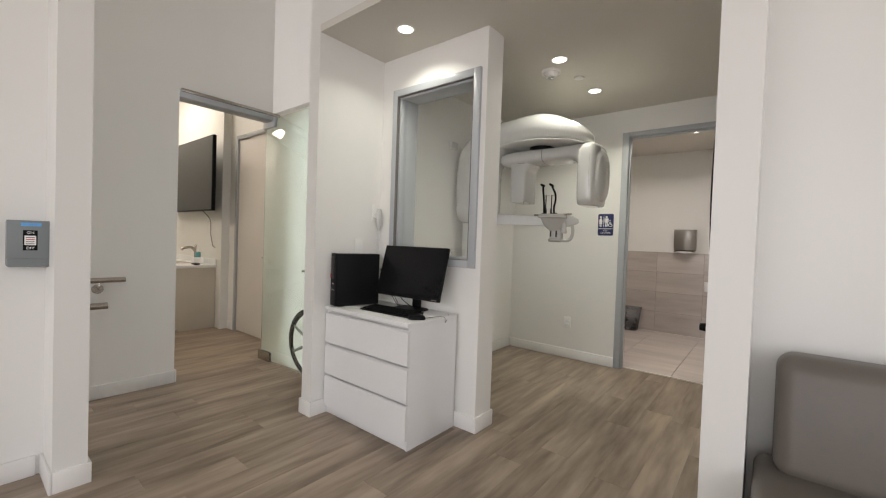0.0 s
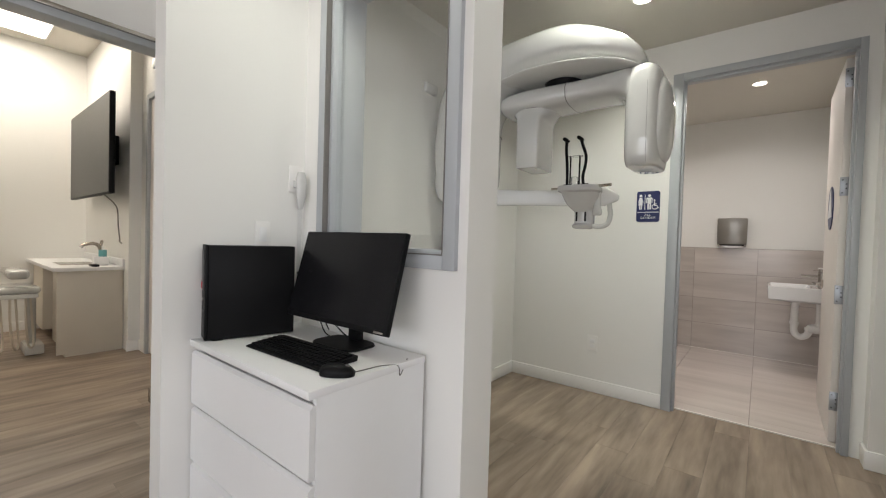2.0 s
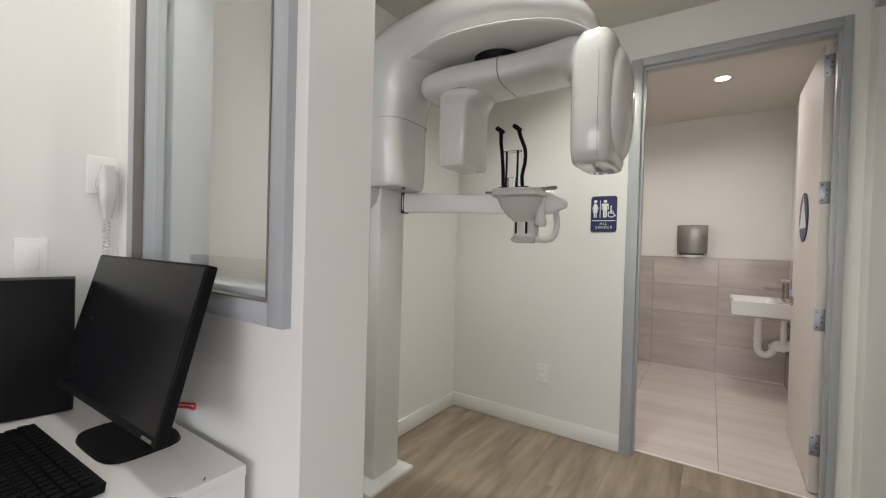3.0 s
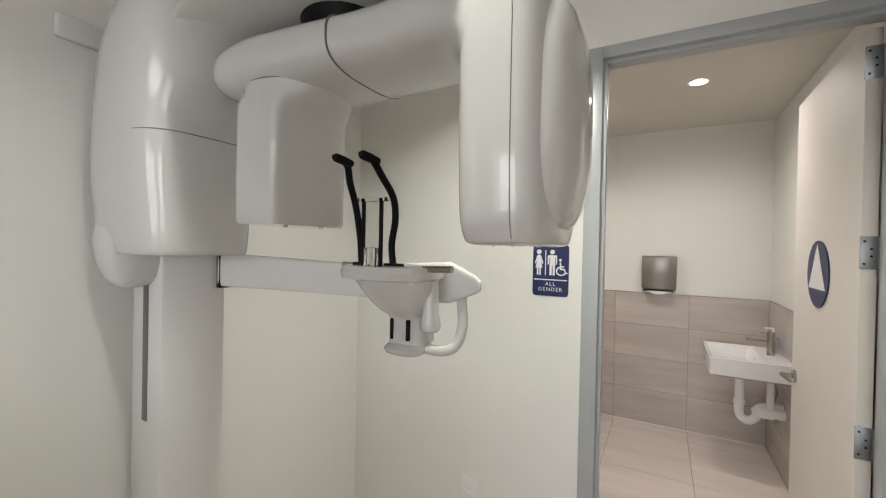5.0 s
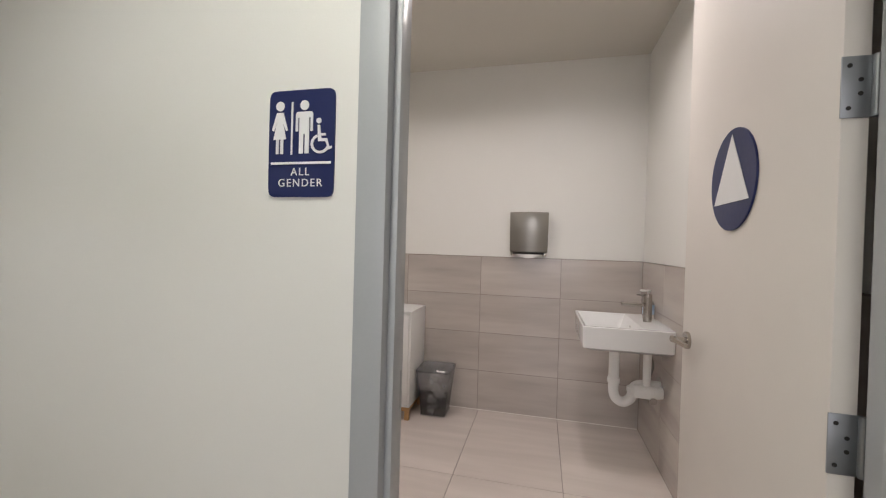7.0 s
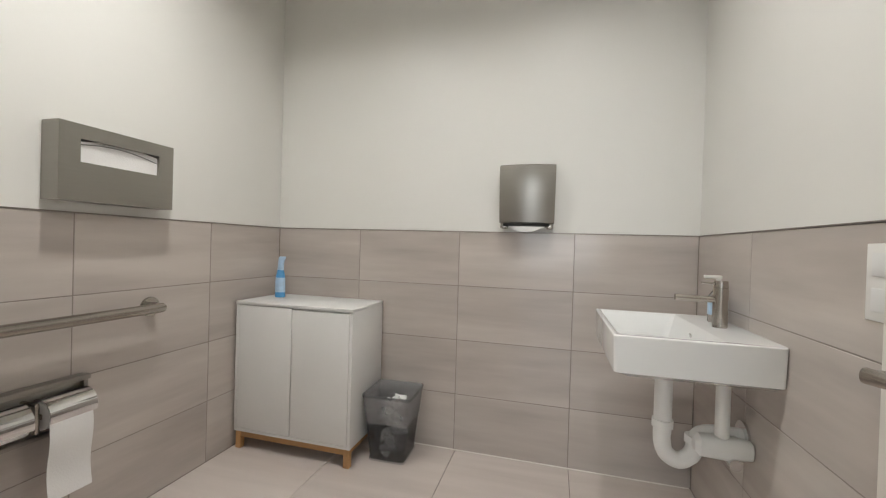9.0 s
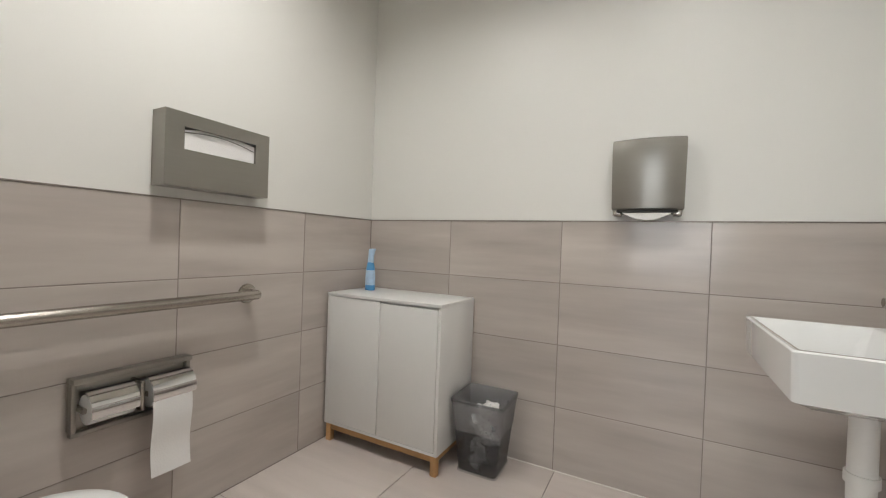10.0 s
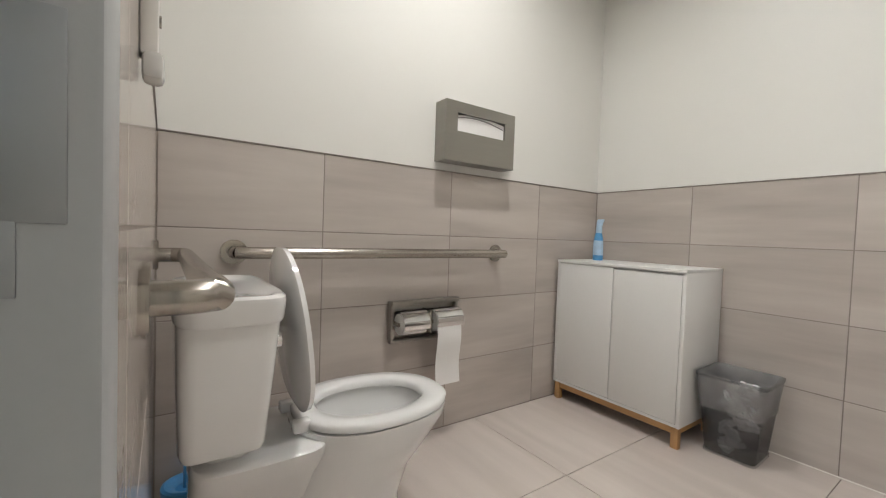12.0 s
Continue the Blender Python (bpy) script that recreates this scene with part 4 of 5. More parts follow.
for bx, by, tx, ty, tz, out in ((-2.000, 4.945, -1.976, 4.825, 1.803, -0.006), (-1.905, 4.950, -1.891, 4.816, 1.800, 0.022)):
    pts = [(bx, by, 1.560), (bx + 0.003, by - 0.012, 1.63), (bx + 0.008, by - 0.035, 1.70), (bx + 0.014, by - 0.065, 1.755), (tx - 0.002, ty + 0.035, tz - 0.010), (tx, ty, tz)] if out < 0 else [(bx, by, 1.560), (bx - 0.002, by - 0.004, 1.61), (bx + out * 0.6, by - 0.012, 1.67), (bx + out, by - 0.035, 1.72), (bx + out * 0.8, by - 0.075, 1.765), (tx + 0.004, ty + 0.025, tz - 0.006), (tx, ty, tz)]
    w = part("temple_support", tube(B(), pts, 0.0085, 12), BLACK, sc, "black curved temple support")
    part("pad", loft(B(), [oval((tx + 0.004 * k, ty + 0.016 * k, tz - 0.003 * k), (0, 0, 1), (1, 0.3, 0), r, r, 2, 12) for k, r in ((-0.6, 0.005), (-0.2, 0.010), (0.8, 0.0105), (2.2, 0.0085))]), BLACK, w)
    part("clip", box(B(), (bx - 0.02, by - 0.014, 1.553), (bx + 0.03, by + 0.006, 1.562), 0.003), BLACK, w)
for sx in (-1.972, -1.918):
    part("rod", box(B(), (sx - 0.004, 4.912, 1.55), (sx + 0.004, 4.920, 1.72), 0.001), BLACK, chin)
part("bite_holder", box(B(), (-1.988, 4.906, 1.712), (-1.902, 4.926, 1.722), 0.002), ACRYL, chin, "clear acrylic crossbar")
part("bite_holder", box(B(), (-1.962, 4.905, 1.55), (-1.928, 4.930, 1.60), 0.003), ACRYL, chin, "clear acrylic block")
bx = thing("wall_sensor", (-2.87, 4.665, 2.18), "small grey plastic sensor box high on the wall", "wall sensor")
part("housing", box(B(), (-2.87, 4.607, 2.185), (-2.838, 4.725, 2.252), 0.010, 4), SHELL2, bx)

# ---- mirror wall and sofa ----
mi = thing("round_mirror", (-0.575, 4.02, 0.98), "large round wall mirror in a thin black frame", "mirror")
part("glass", cyl(B(), (-0.572, 4.02, 1.535), (-0.582, 4.02, 1.535), 0.545, n=96), MIRROR, mi)
bm = loft(B(), [oval((x, 4.02, 1.535), (0, 1, 0), (0, 0, 1), r, r, 2, 96) for x, r in ((-0.571, 0.551), (-0.585, 0.551), (-0.585, 0.544), (-0.580, 0.544))], caps=False)
part("frame", bm, BLACK, mi)
ks = thing("key_switch", (-0.571, 3.47, 0.92), "grey metal plate with a black knob on the wall", "switch")
part("plate", box(B(), (-0.575, 3.44, 0.86), (-0.570, 3.50, 1.02), 0.002), STEELH, ks)
part("knob", cyl(B(), (-0.575, 3.47, 0.965), (-0.600, 3.47, 0.965), 0.018, 0.014), BLACK, ks)
slab("wall_waiting_back", (-0.43, 3.72, 0), (3.3, 3.84, HIGH), PAINT, "white wall behind the waiting bench")
so = thing("sofa", (0.4, 3.35, 0), "taupe vinyl bench sofa with thick back cushion", "sofa")


def cushion(a, b, bev, lean=0):
    bm = box(B(), a, b, bev, 5)
    if lean:
        for v in bm.verts:
            v.co.y += (v.co.z - a[2]) * lean
    return bm


part("base", box(B(), (-0.40, 3.05, 0.06), (1.40, 3.70, 0.30), 0.01), LEATHER, so)
part("seat", cushion((-0.405, 3.0, 0.30), (1.41, 3.60, 0.485), 0.045), LEATHER, so)
part("backrest", cushion((-0.35, 3.40, 0.46), (1.40, 3.58, 0.90), 0.06, 0.16), LEATHER, so)
for fx_, fy_ in ((-0.33, 3.1), (1.33, 3.1), (-0.33, 3.62), (1.33, 3.62)):
    part("leg", cyl(B(), (fx_, fy_, 0), (fx_, fy_, 0.06), 0.02), BLACK, so)

# ---- switch box and handrails ----
eb = thing("switch_box", (-3.23, 1.765, 1.084), "grey steel safety switch box on the wall", "switch box")
part("enclosure", box(B(), (-3.29, 1.692, 1.084), (-3.175, 1.842, 1.306), 0.006), SWITCHBOX, eb)
part("cover", box(B(), (-3.176, 1.688, 1.125), (-3.168, 1.846, 1.309), 0.003), SWITCHBOX, eb)
part("blue_label", box(B(), (-3.169, 1.735, 1.282), (-3.1668, 1.805, 1.298)), BLUE, eb, "blue label strip")
part("label", box(B(), (-3.169, 1.742, 1.165), (-3.1672, 1.792, 1.262)), BLACK, eb)
part("label", box(B(), (-3.1675, 1.747, 1.190), (-3.1665, 1.787, 1.236)), PAPER, eb)
for k in range(4):
    part("text_bar", box(B(), (-3.167, 1.752, 1.195 + k * 0.010), (-3.1662, 1.782, 1.1985 + k * 0.010)), RED if k == 2 else CORD, eb)
words("ON", 0.017, pose(-3.1668, 1.767, 1.250, 90, 0, 90), SIGNW, eb)
words("OFF", 0.017, pose(-3.1668, 1.767, 1.175, 90, 0, 90), SIGNW, eb)
part("lever", box(B(), (-3.20, 1.842, 1.20), (-3.17, 1.856, 1.30), 0.004), RED, eb, "red switch lever")


def handrail(label, x, wall, z, y1, y0, by):
    h = thing("handrail", (x, (y0 + y1) / 2, z - 0.06), label, "handrail", "handrails")
    part("rail", tube(B(), [(x, y1, z), (x, (y0 + y1) / 2, z), (x, y0, z)], 0.02, 16, 2), STEELH, h)
    for yy in by:
        part("bracket", tube(B(), [(x, yy, z - 0.018), (x, yy, z - 0.055), (wall, yy, z - 0.07)], 0.007, 8), STEELH, h)
        part("flange", cyl(B(), (wall, yy, z - 0.07), (wall + (0.01 if x > wall else -0.01), yy, z - 0.07), 0.035), STEELH, h)


handrail("satin steel handrail on the white wall", -4.19, -4.262, 0.90, 2.37, -1.5, (2.22, 1.0, -0.4))
handrail("satin steel handrail behind the wall pillar", -3.50, -3.41, 0.815, 2.13, -1.5, (1.9, 0.6))

# ---- treatment room ----
tv = thing("television", (-6.65, 3.70, 1.56), "large dark wall-mounted television, switched off", "television")
part("housing", box(B(), (-7.52, 3.60, 1.555), (-5.835, 3.645, 2.505), 0.006), BLACK, tv)
part("screen", box(B(), (-7.51, 3.598, 1.57), (-5.845, 3.602, 2.495)), TVS, tv, "dark matte screen")
part("wall_mount", box(B(), (-6.9, 3.64, 1.9), (-6.4, 3.80, 2.2), 0.005), BLACK, tv)
single("television_cable", tube(B(), [(-6.30, 3.66, 1.57), (-6.29, 3.76, 1.45), (-6.31, 3.78, 1.25), (-6.25, 3.78, 1.12), (-6.22, 3.77, 1.10), (-6.14, 3.77, 1.08)], 0.006, 6), CORD, "dark cable hanging below the television", "cable")
cb = thing("treatment_cabinet", (-6.6, 3.55, 0), "beige laminate counter cabinet with white top", "cabinet")
part("side_panel", box(B(), (-6.19, 3.30, 0.03), (-6.165, 3.795, 0.81), 0.002), BEIGE, cb)
part("body", box(B(), (-6.60, 3.33, 0.10), (-6.19, 3.795, 0.81), 0.002), BEIGE, cb)
part("body", box(B(), (-7.85, 3.33, 0.10), (-7.2, 3.795, 0.81), 0.002), BEIGE, cb)
part("plinth", box(B(), (-6.60, 3.36, 0), (-6.175, 3.795, 0.10)), BEIGE, cb)
part("countertop", box(B(), (-7.87, 3.27, 0.81), (-6.145, 3.798, 0.845), 0.003), LACQ, cb, "white countertop")
part("backsplash", box(B(), (-7.87, 3.78, 0.845), (-6.145, 3.799, 0.92), 0.002), LACQ, cb)
part("sink_bowl", box(B(), (-7.0, 3.38, 0.843), (-6.55, 3.68, 0.848), 0.001), STEELH, cb, "steel sink")
fa = thing("faucet", (-6.62, 3.70, 0.845), "brushed steel counter faucet", "faucet")
part("spout", tube(B(), [(-6.62, 3.70, 0.845), (-6.62, 3.70, 1.0), (-6.64, 3.66, 1.06), (-6.68, 3.58, 1.05), (-6.69, 3.55, 1.02)], 0.018, 10), STEELH, fa)
part("handle", cyl(B(), (-6.62, 3.70, 1.03), (-6.66, 3.72, 1.09), 0.014), STEELH, fa)
bt = thing("soap_bottle", (-6.52, 3.70, 0.845), "teal soap bottle beside the faucet", "bottle")
part("bottle", cyl(B(), (-6.52, 3.70, 0.845), (-6.52, 3.70, 1.0), 0.035), TEAL, bt)
part("pump", cyl(B(), (-6.52, 3.70, 1.0), (-6.52, 3.70, 1.04), 0.01), TRIM, bt)
single("tissue_box", box(B(), (-6.47, 3.6, 0.845), (-6.37, 3.72, 0.93), 0.006), PAPER, "small white box on the counter", "box")
rm = single("remote_control", box(B(), (-6.32, 3.55, 0.845), (-6.18, 3.61, 0.868), 0.008), BLACK, "black remote control on the counter", "remote control")
du = thing("delivery_unit", (-6.45, 2.95, 0), "white dental delivery unit with hanging hoses", "dental unit")
part("base", box(B(), (-6.75, 3.12, 0.0), (-6.45, 3.26, 0.10), 0.02), SHELL2, du)
part("post", cyl(B(), (-6.60, 3.18, 0.1), (-6.60, 3.18, 0.62), 0.035), SHELL, du)
part("tray", box(B(), (-6.85, 2.78, 0.60), (-6.35, 3.22, 0.66), 0.025, 4), SHELL, du)
part("arm_rest", box(B(), (-6.95, 3.0, 0.74), (-6.30, 3.14, 0.82), 0.03, 4), SHELL, du)
part("instrument_rail", box(B(), (-6.42, 2.76, 0.56), (-6.32, 3.20, 0.60), 0.01), SHELL2, du)
for k in range(4):
    yy = 2.82 + k * 0.10
    part("hose", tube(B(), [(-6.36, yy, 0.60), (-6.34, yy, 0.35), (-6.38, yy + 0.02, 0.12), (-6.45, yy + 0.06, 0.10), (-6.52, yy + 0.06, 0.30), (-6.58, yy + 0.05, 0.58)], 0.009, 8), BEIGE, du, "beige instrument hose")

# wheelchair behind the glass
wc = thing("wheelchair", (-3.62, 3.75, 0), "folded dark wheelchair behind the glass panel", "wheelchair")
for yy in (3.66, 3.84):
    w = part("wheel", loft(B(), [oval((-3.68, yy + dy, 0.31), (1, 0, 0), (0, 0, 1), r, r, 2, 40) for dy, r in ((-0.014, 0.296), (-0.014, 0.31), (0.014, 0.31), (0.014, 0.278), (-0.014, 0.278), (-0.014, 0.296))], caps=False), BLACK, wc)
    part("hub", cyl(B(), (-3.68, yy - 0.03, 0.31), (-3.68, yy + 0.03, 0.31), 0.04), BLACK, w)
    for k in range(7):
        a = k * 2 * math.pi / 7
        part("spoke", cyl(B(), (-3.68, yy, 0.31), (-3.68 + 0.28 * math.cos(a), yy, 0.31 + 0.28 * math.sin(a)), 0.013, n=8), CORD, w)
    part("frame_tube", tube(B(), [(-3.72, yy, 0.35), (-3.74, yy, 0.9), (-3.84, yy, 0.95)], 0.012, 8), STEELH, wc)
    part("frame_tube", tube(B(), [(-3.72, yy, 0.5), (-3.25, yy, 0.5), (-3.15, yy, 0.1)], 0.012, 8), STEELH, wc)
    part("caster", cyl(B(), (-3.2, yy - 0.012, 0.09), (-3.2, yy + 0.012, 0.09), 0.09), BLACK, wc)
part("seat_cloth", box(B(), (-3.72, 3.68, 0.42), (-3.27, 3.82, 0.52), 0.02), BLACK, wc)

# ---- restroom ----


def ell(cx, cy, z, a, b, pw=2.2, n=48, egg=0.0):
    """A level egg-shaped ring; egg lengthens the +y half."""
    out = []
    for p in oval((cx, cy, z), (1, 0, 0), (0, 1, 0), a, b, pw, n):
        if p.y > cy:
            p.y = cy + (p.y - cy) * (1 + egg)
        out.append(p)
    return out


to = thing("toilet", (-2.45, 6.45, 0), "white porcelain toilet with raised lid and tank", "toilet")
TX = -2.45
tank = part("tank", loft(B(), [oval((TX, y, z), (1, 0, 0), (0, 1, 0), p, q + 0.005, 8, 40) for z, y, p, q in ((0.418, 6.206, 0.160, 0.070), (0.424, 6.206, 0.170, 0.078), (0.437, 6.206, 0.175, 0.082), (0.58, 6.210, 0.194, 0.090), (0.716, 6.214, 0.210, 0.096))]), PORC, to)
lidz = [(0.714, 0.214, 0.100), (0.716, 0.224, 0.108), (0.722, 0.227, 0.111), (0.760, 0.230, 0.114), (0.770, 0.229, 0.113), (0.776, 0.222, 0.106), (0.776, 0.208, 0.092), (0.768, 0.190, 0.076), (0.767, 0.10, 0.04)]
part("tank_lid", loft(B(), [oval((TX, 6.216, z), (1, 0, 0), (0, 1, 0), a, b - 0.002, 5.5, 48) for z, a, b in lidz]), PORC, to)
bm = cyl(B(), (TX + 0.12, 6.29, 0.655), (TX + 0.12, 6.325, 0.655), 0.018)
cyl(bm, (TX + 0.12, 6.32, 0.655), (TX + 0.05, 6.33, 0.645), 0.009)
part("flush_lever", bm, CHROME, to, "chrome flush lever")
BY = 6.60
bowl = [(0.0, 0.115, 0.20, 6.52, 0.0), (0.02, 0.115, 0.20, 6.52, 0.0), (0.12, 0.105, 0.19, 6.52, 0.02), (0.22, 0.125, 0.19, 6.54, 0.10), (0.31, 0.165, 0.20, 6.58, 0.18), (0.37, 0.183, 0.215, 6.60, 0.2), (0.395, 0.185, 0.218, 6.60, 0.2)]
bm = loft(B(), [ell(TX, cy, z, a, b, 2.3, 48, e) for z, a, b, cy, e in bowl] + [ell(TX, 6.60, 0.392, 0.14, 0.17, 2.2, 48, 0.2), ell(TX, 6.60, 0.36, 0.125, 0.15, 2.2, 48, 0.2), ell(TX, 6.60, 0.26, 0.11, 0.13, 2.2, 48, 0.2), ell(TX, 6.57, 0.16, 0.07, 0.08, 2.1, 48, 0.1), ell(TX, 6.56, 0.10, 0.05, 0.05, 2.1, 48, 0.1)])
part("bowl", bm, PORC, to, smooth=55)
bm = loft(B(), [oval((TX, 6.30, z), (1, 0, 0), (0, 1, 0), a, 0.155, 5, 32) for z, a in ((0.22, 0.09), (0.30, 0.115), (0.350, 0.150), (0.374, 0.156), (0.380, 0.148))])
loft(bm, [oval((TX, 6.222, z), (1, 0, 0), (0, 1, 0), 0.10, 0.055, 4, 32) for z in (0.376, 0.420)])
part("deck", bm, PORC, to, smooth=50)
seat = [(0.397, 0.178, 0.205), (0.400, 0.186, 0.215), (0.414, 0.187, 0.216), (0.421, 0.178, 0.207), (0.421, 0.130, 0.158), (0.412, 0.120, 0.148), (0.397, 0.120, 0.148), (0.397, 0.178, 0.205)]
part("seat", loft(B(), [ell(TX, 6.605, z, a, b, 2.25, 48, 0.2) for z, a, b in seat], caps=False), PORC, to, "white plastic seat ring", smooth=60)
bm = loft(B(), [ell(TX, 0.222, z, a, b * 0.94, 2.25, 48, 0.1) for z, a, b in ((-0.008, 0.175, 0.212), (-0.006, 0.186, 0.222), (0.006, 0.188, 0.224), (0.012, 0.17, 0.206))])
bm.transform(Matrix.Translation((0, 6.405, 0.42)) @ Matrix.Rotation(radians(97), 4, "X"))
part("seat_lid", bm, PORC, to, "raised white plastic lid", smooth=50)
for sx in (-0.07, 0.07):
    part("hinge", box(B(), (TX + sx - 0.016, 6.37, 0.392), (TX + sx + 0.016, 6.415, 0.424), 0.006), PORC, to)

tb = thing("toilet_brush", (-2.79, 6.16, 0), "white and blue toilet brush in its holder", "toilet brush")
part("holder", loft(B(), [ell(-2.79, 6.16, z, r, r, 2, 24) for z, r in ((0.0, 0.055), (0.02, 0.06), (0.10, 0.066), (0.105, 0.060), (0.02, 0.05))]), TRIM, tb)
part("collar", loft(B(), [ell(-2.79, 6.16, z, r, r, 2, 28) for z, r in ((0.096, 0.060), (0.096, 0.069), (0.112, 0.069), (0.116, 0.060), (0.108, 0.036), (0.10, 0.03))]), BLUE, tb, "blue collar")
part("handle", cyl(B(), (-2.79, 6.16, 0.09), (-2.79, 6.16, 0.17), 0.010), BLUE, tb)


def bar(name, label, pts, flanges):
    t = thing(name, flanges[0][0], label, "grab bar", "grab bars")
    part("bar", tube(B(), pts, 0.0205, 18, 5), STEELH, t)
    for p, q in flanges:
        bm = cyl(B(), p, q, 0.043, n=32)
        bmesh.ops.bevel(bm, geom=[e for e in bm.edges if len(e.link_faces) == 2 and e.calc_face_angle() > 1], offset=0.003, segments=2, affect="EDGES")
        part("flange", bm, STEELH, t)


Z = 0.834
bar("grab_bar", "long brushed steel grab bar on the tiled wall",
    [(-2.862, 6.29, Z), (-2.84, 6.29, Z), *bent((-2.86, 6.29, Z), (-2.80, 6.29, Z), (-2.80, 6.6, Z), 0.03), (-2.80, 6.6, Z), (-2.80, 7.1, Z),
     *bent((-2.80, 7.1, Z), (-2.80, 7.482, Z), (-2.86, 7.482, Z), 0.03), (-2.84, 7.482, Z), (-2.862, 7.482, Z)],
    [((-2.866, 6.29, Z), (-2.856, 6.29, Z)), ((-2.866, 7.482, Z), (-2.856, 7.482, Z))])
bar("grab_bar", "short brushed steel grab bar behind the toilet",
    [(-1.88, 6.076, Z), (-1.88, 6.10, Z), *bent((-1.88, 6.07, Z), (-1.88, 6.15, Z), (-2.2, 6.145, Z), 0.03), (-2.1, 6.145, Z), (-2.5, 6.145, Z),
     *bent((-2.5, 6.145, Z), (-2.70, 6.145, Z), (-2.70, 6.07, Z), 0.03), (-2.70, 6.10, Z), (-2.70, 6.076, Z)],
    [((-1.88, 6.072, Z), (-1.88, 6.082, Z)), ((-2.70, 6.072, Z), (-2.70, 6.082, Z))])

# seat cover dispenser
sd = thing("seat_cover_dispenser", (-2.83, 7.295, 1.25), "flat brushed steel seat cover dispenser on the wall", "dispenser")
bm = B()
for a, b in (((-2.872, 7.10, 1.25), (-2.79, 7.515, 1.385)), ((-2.872, 7.10, 1.465), (-2.79, 7.515, 1.515)), ((-2.872, 7.10, 1.385), (-2.79, 7.165, 1.465)), ((-2.872, 7.452, 1.385), (-2.79, 7.515, 1.465))):
    box(bm, a, b)
bmesh.ops.remove_doubles(bm, verts=bm.verts, dist=0.0005)
part("case", bm, STEEL, sd, smooth=None)
bm = loft(B(), [[(-2.803, 7.165 + 0.287 * k / 12, 1.385), (-2.802, 7.165 + 0.287 * k / 12, 1.444 + 0.026 * math.sin(math.pi * (0.15 + 0.7 * k / 12)))] + [(-2.83, 7.165 + 0.287 * k / 12, 1.385)] for k in range(13)])
part("paper", bm, PAPER, sd, "folded white tissue covers")
# Thin dark tube that draws the shade along the fold of the paper.
edge = [(-2.8005, 7.17 + 0.277 * k / 12, 1.428 + 0.030 * math.sin(math.pi * (0.2 + 0.72 * k / 12))) for k in range(13)]
part("cover_shade_line", tube(B(), edge, 0.0016, 6, 2), CORD, sd, "dark line drawn for the shade along a folded cover")

# toilet paper holder
tp = thing("toilet_paper_holder", (-2.84, 7.05, 0.46), "double chrome toilet paper holder, one roll trailing", "paper holder")
part("back_plate", box(B(), (-2.866, 6.882, 0.462), (-2.850, 7.230, 0.628), 0.003), STEEL, tp)
for p, q in (((-2.852, 6.882, 0.612), (-2.815, 7.230, 0.630)), ((-2.852, 6.882, 0.462), (-2.828, 6.896, 0.612)), ((-2.852, 7.216, 0.462), (-2.828, 7.230, 0.612)), ((-2.852, 6.882, 0.448), (-2.828, 7.230, 0.463))):
    part("frame", box(B(), p, q, 0.003), STEEL, tp)
part("divider", box(B(), (-2.852, 7.043, 0.49), (-2.775, 7.058, 0.59), 0.006), STEELH, tp)
for yy in (6.902, 7.026, 7.075, 7.208):
    part("roll_arm", cyl(B(), (-2.852, yy, 0.535), (-2.795, yy, 0.535), 0.009, n=12), STEELH, tp)
for ya, yb in ((6.908, 7.026), (7.074, 7.206)):
    part("roll", cyl(B(), (-2.805, ya, 0.535), (-2.805, yb, 0.535), 0.045, n=32), PAPER, tp, "white paper roll")
    pr = [(-2.805 + 0.056 * math.cos(radians(a)), 0.537 + 0.056 * math.sin(radians(a))) for a in range(-20, 141, 10)]
    pr = pr + [(-2.805 + 0.0545 * math.cos(radians(a)), 0.537 + 0.0545 * math.sin(radians(a))) for a in range(140, -21, -10)]
    part("hood", loft(B(), [[(x, ya - 0.004, z) for x, z in pr], [(x, yb + 0.004, z) for x, z in pr]]), CHROME, tp, "polished curved hood", smooth=40)
bm = B()
rings = []
for k in range(15):
    t = k / 14
    x = -2.757 + 0.006 * math.sin(t * 7)
    z = 0.53 - 0.27 * t
    rings.append([(x + 0.0004, 7.07, z), (x + 0.002 + 0.001 * math.sin(5 * t), 7.13, z), (x + 0.0004, 7.198, z), (x - 0.0006, 7.198, z), (x + 0.001, 7.13, z), (x - 0.0006, 7.07, z)])
part("loose_sheet", loft(bm, rings), PAPER, tp, "hanging white paper sheet", smooth=60)

# storage cabinet
cabn = thing("storage_cabinet", (-2.5, 8.13, 0), "white two-door cabinet on a pale oak base", "cabinet")
CX0, CX1, CY0, CY1 = -2.846, -2.152, 7.952, 8.318
for name, a, b in (("side_panel", (CX0, CY0 + 0.004, 0.100), (CX0 + 0.016, CY1, 0.786)), ("side_panel", (CX1 - 0.016, CY0 + 0.004, 0.100), (CX1, CY1, 0.786)), ("top", (CX0 - 0.001, CY0, 0.786), (CX1 + 0.001, CY1, 0.802)),
                   ("bottom", (CX0 + 0.016, CY0 + 0.004, 0.100), (CX1 - 0.016, CY1, 0.115)), ("inner_body", (CX0 + 0.016, CY0 + 0.03, 0.115), (CX1 - 0.016, CY1, 0.786))):
    part(name, box(B(), a, b, 0.0015), LACQ, cabn)
mid = (CX0 + CX1) / 2
part("door", box(B(), (CX0 + 0.018, CY0 + 0.003, 0.117), (mid - 0.002, CY0 + 0.021, 0.783), 0.0015), LACQ, cabn)
part("door", box(B(), (mid + 0.002, CY0 + 0.003, 0.117), (CX1 - 0.018, CY0 + 0.021, 0.776), 0.0015), LACQ, cabn)
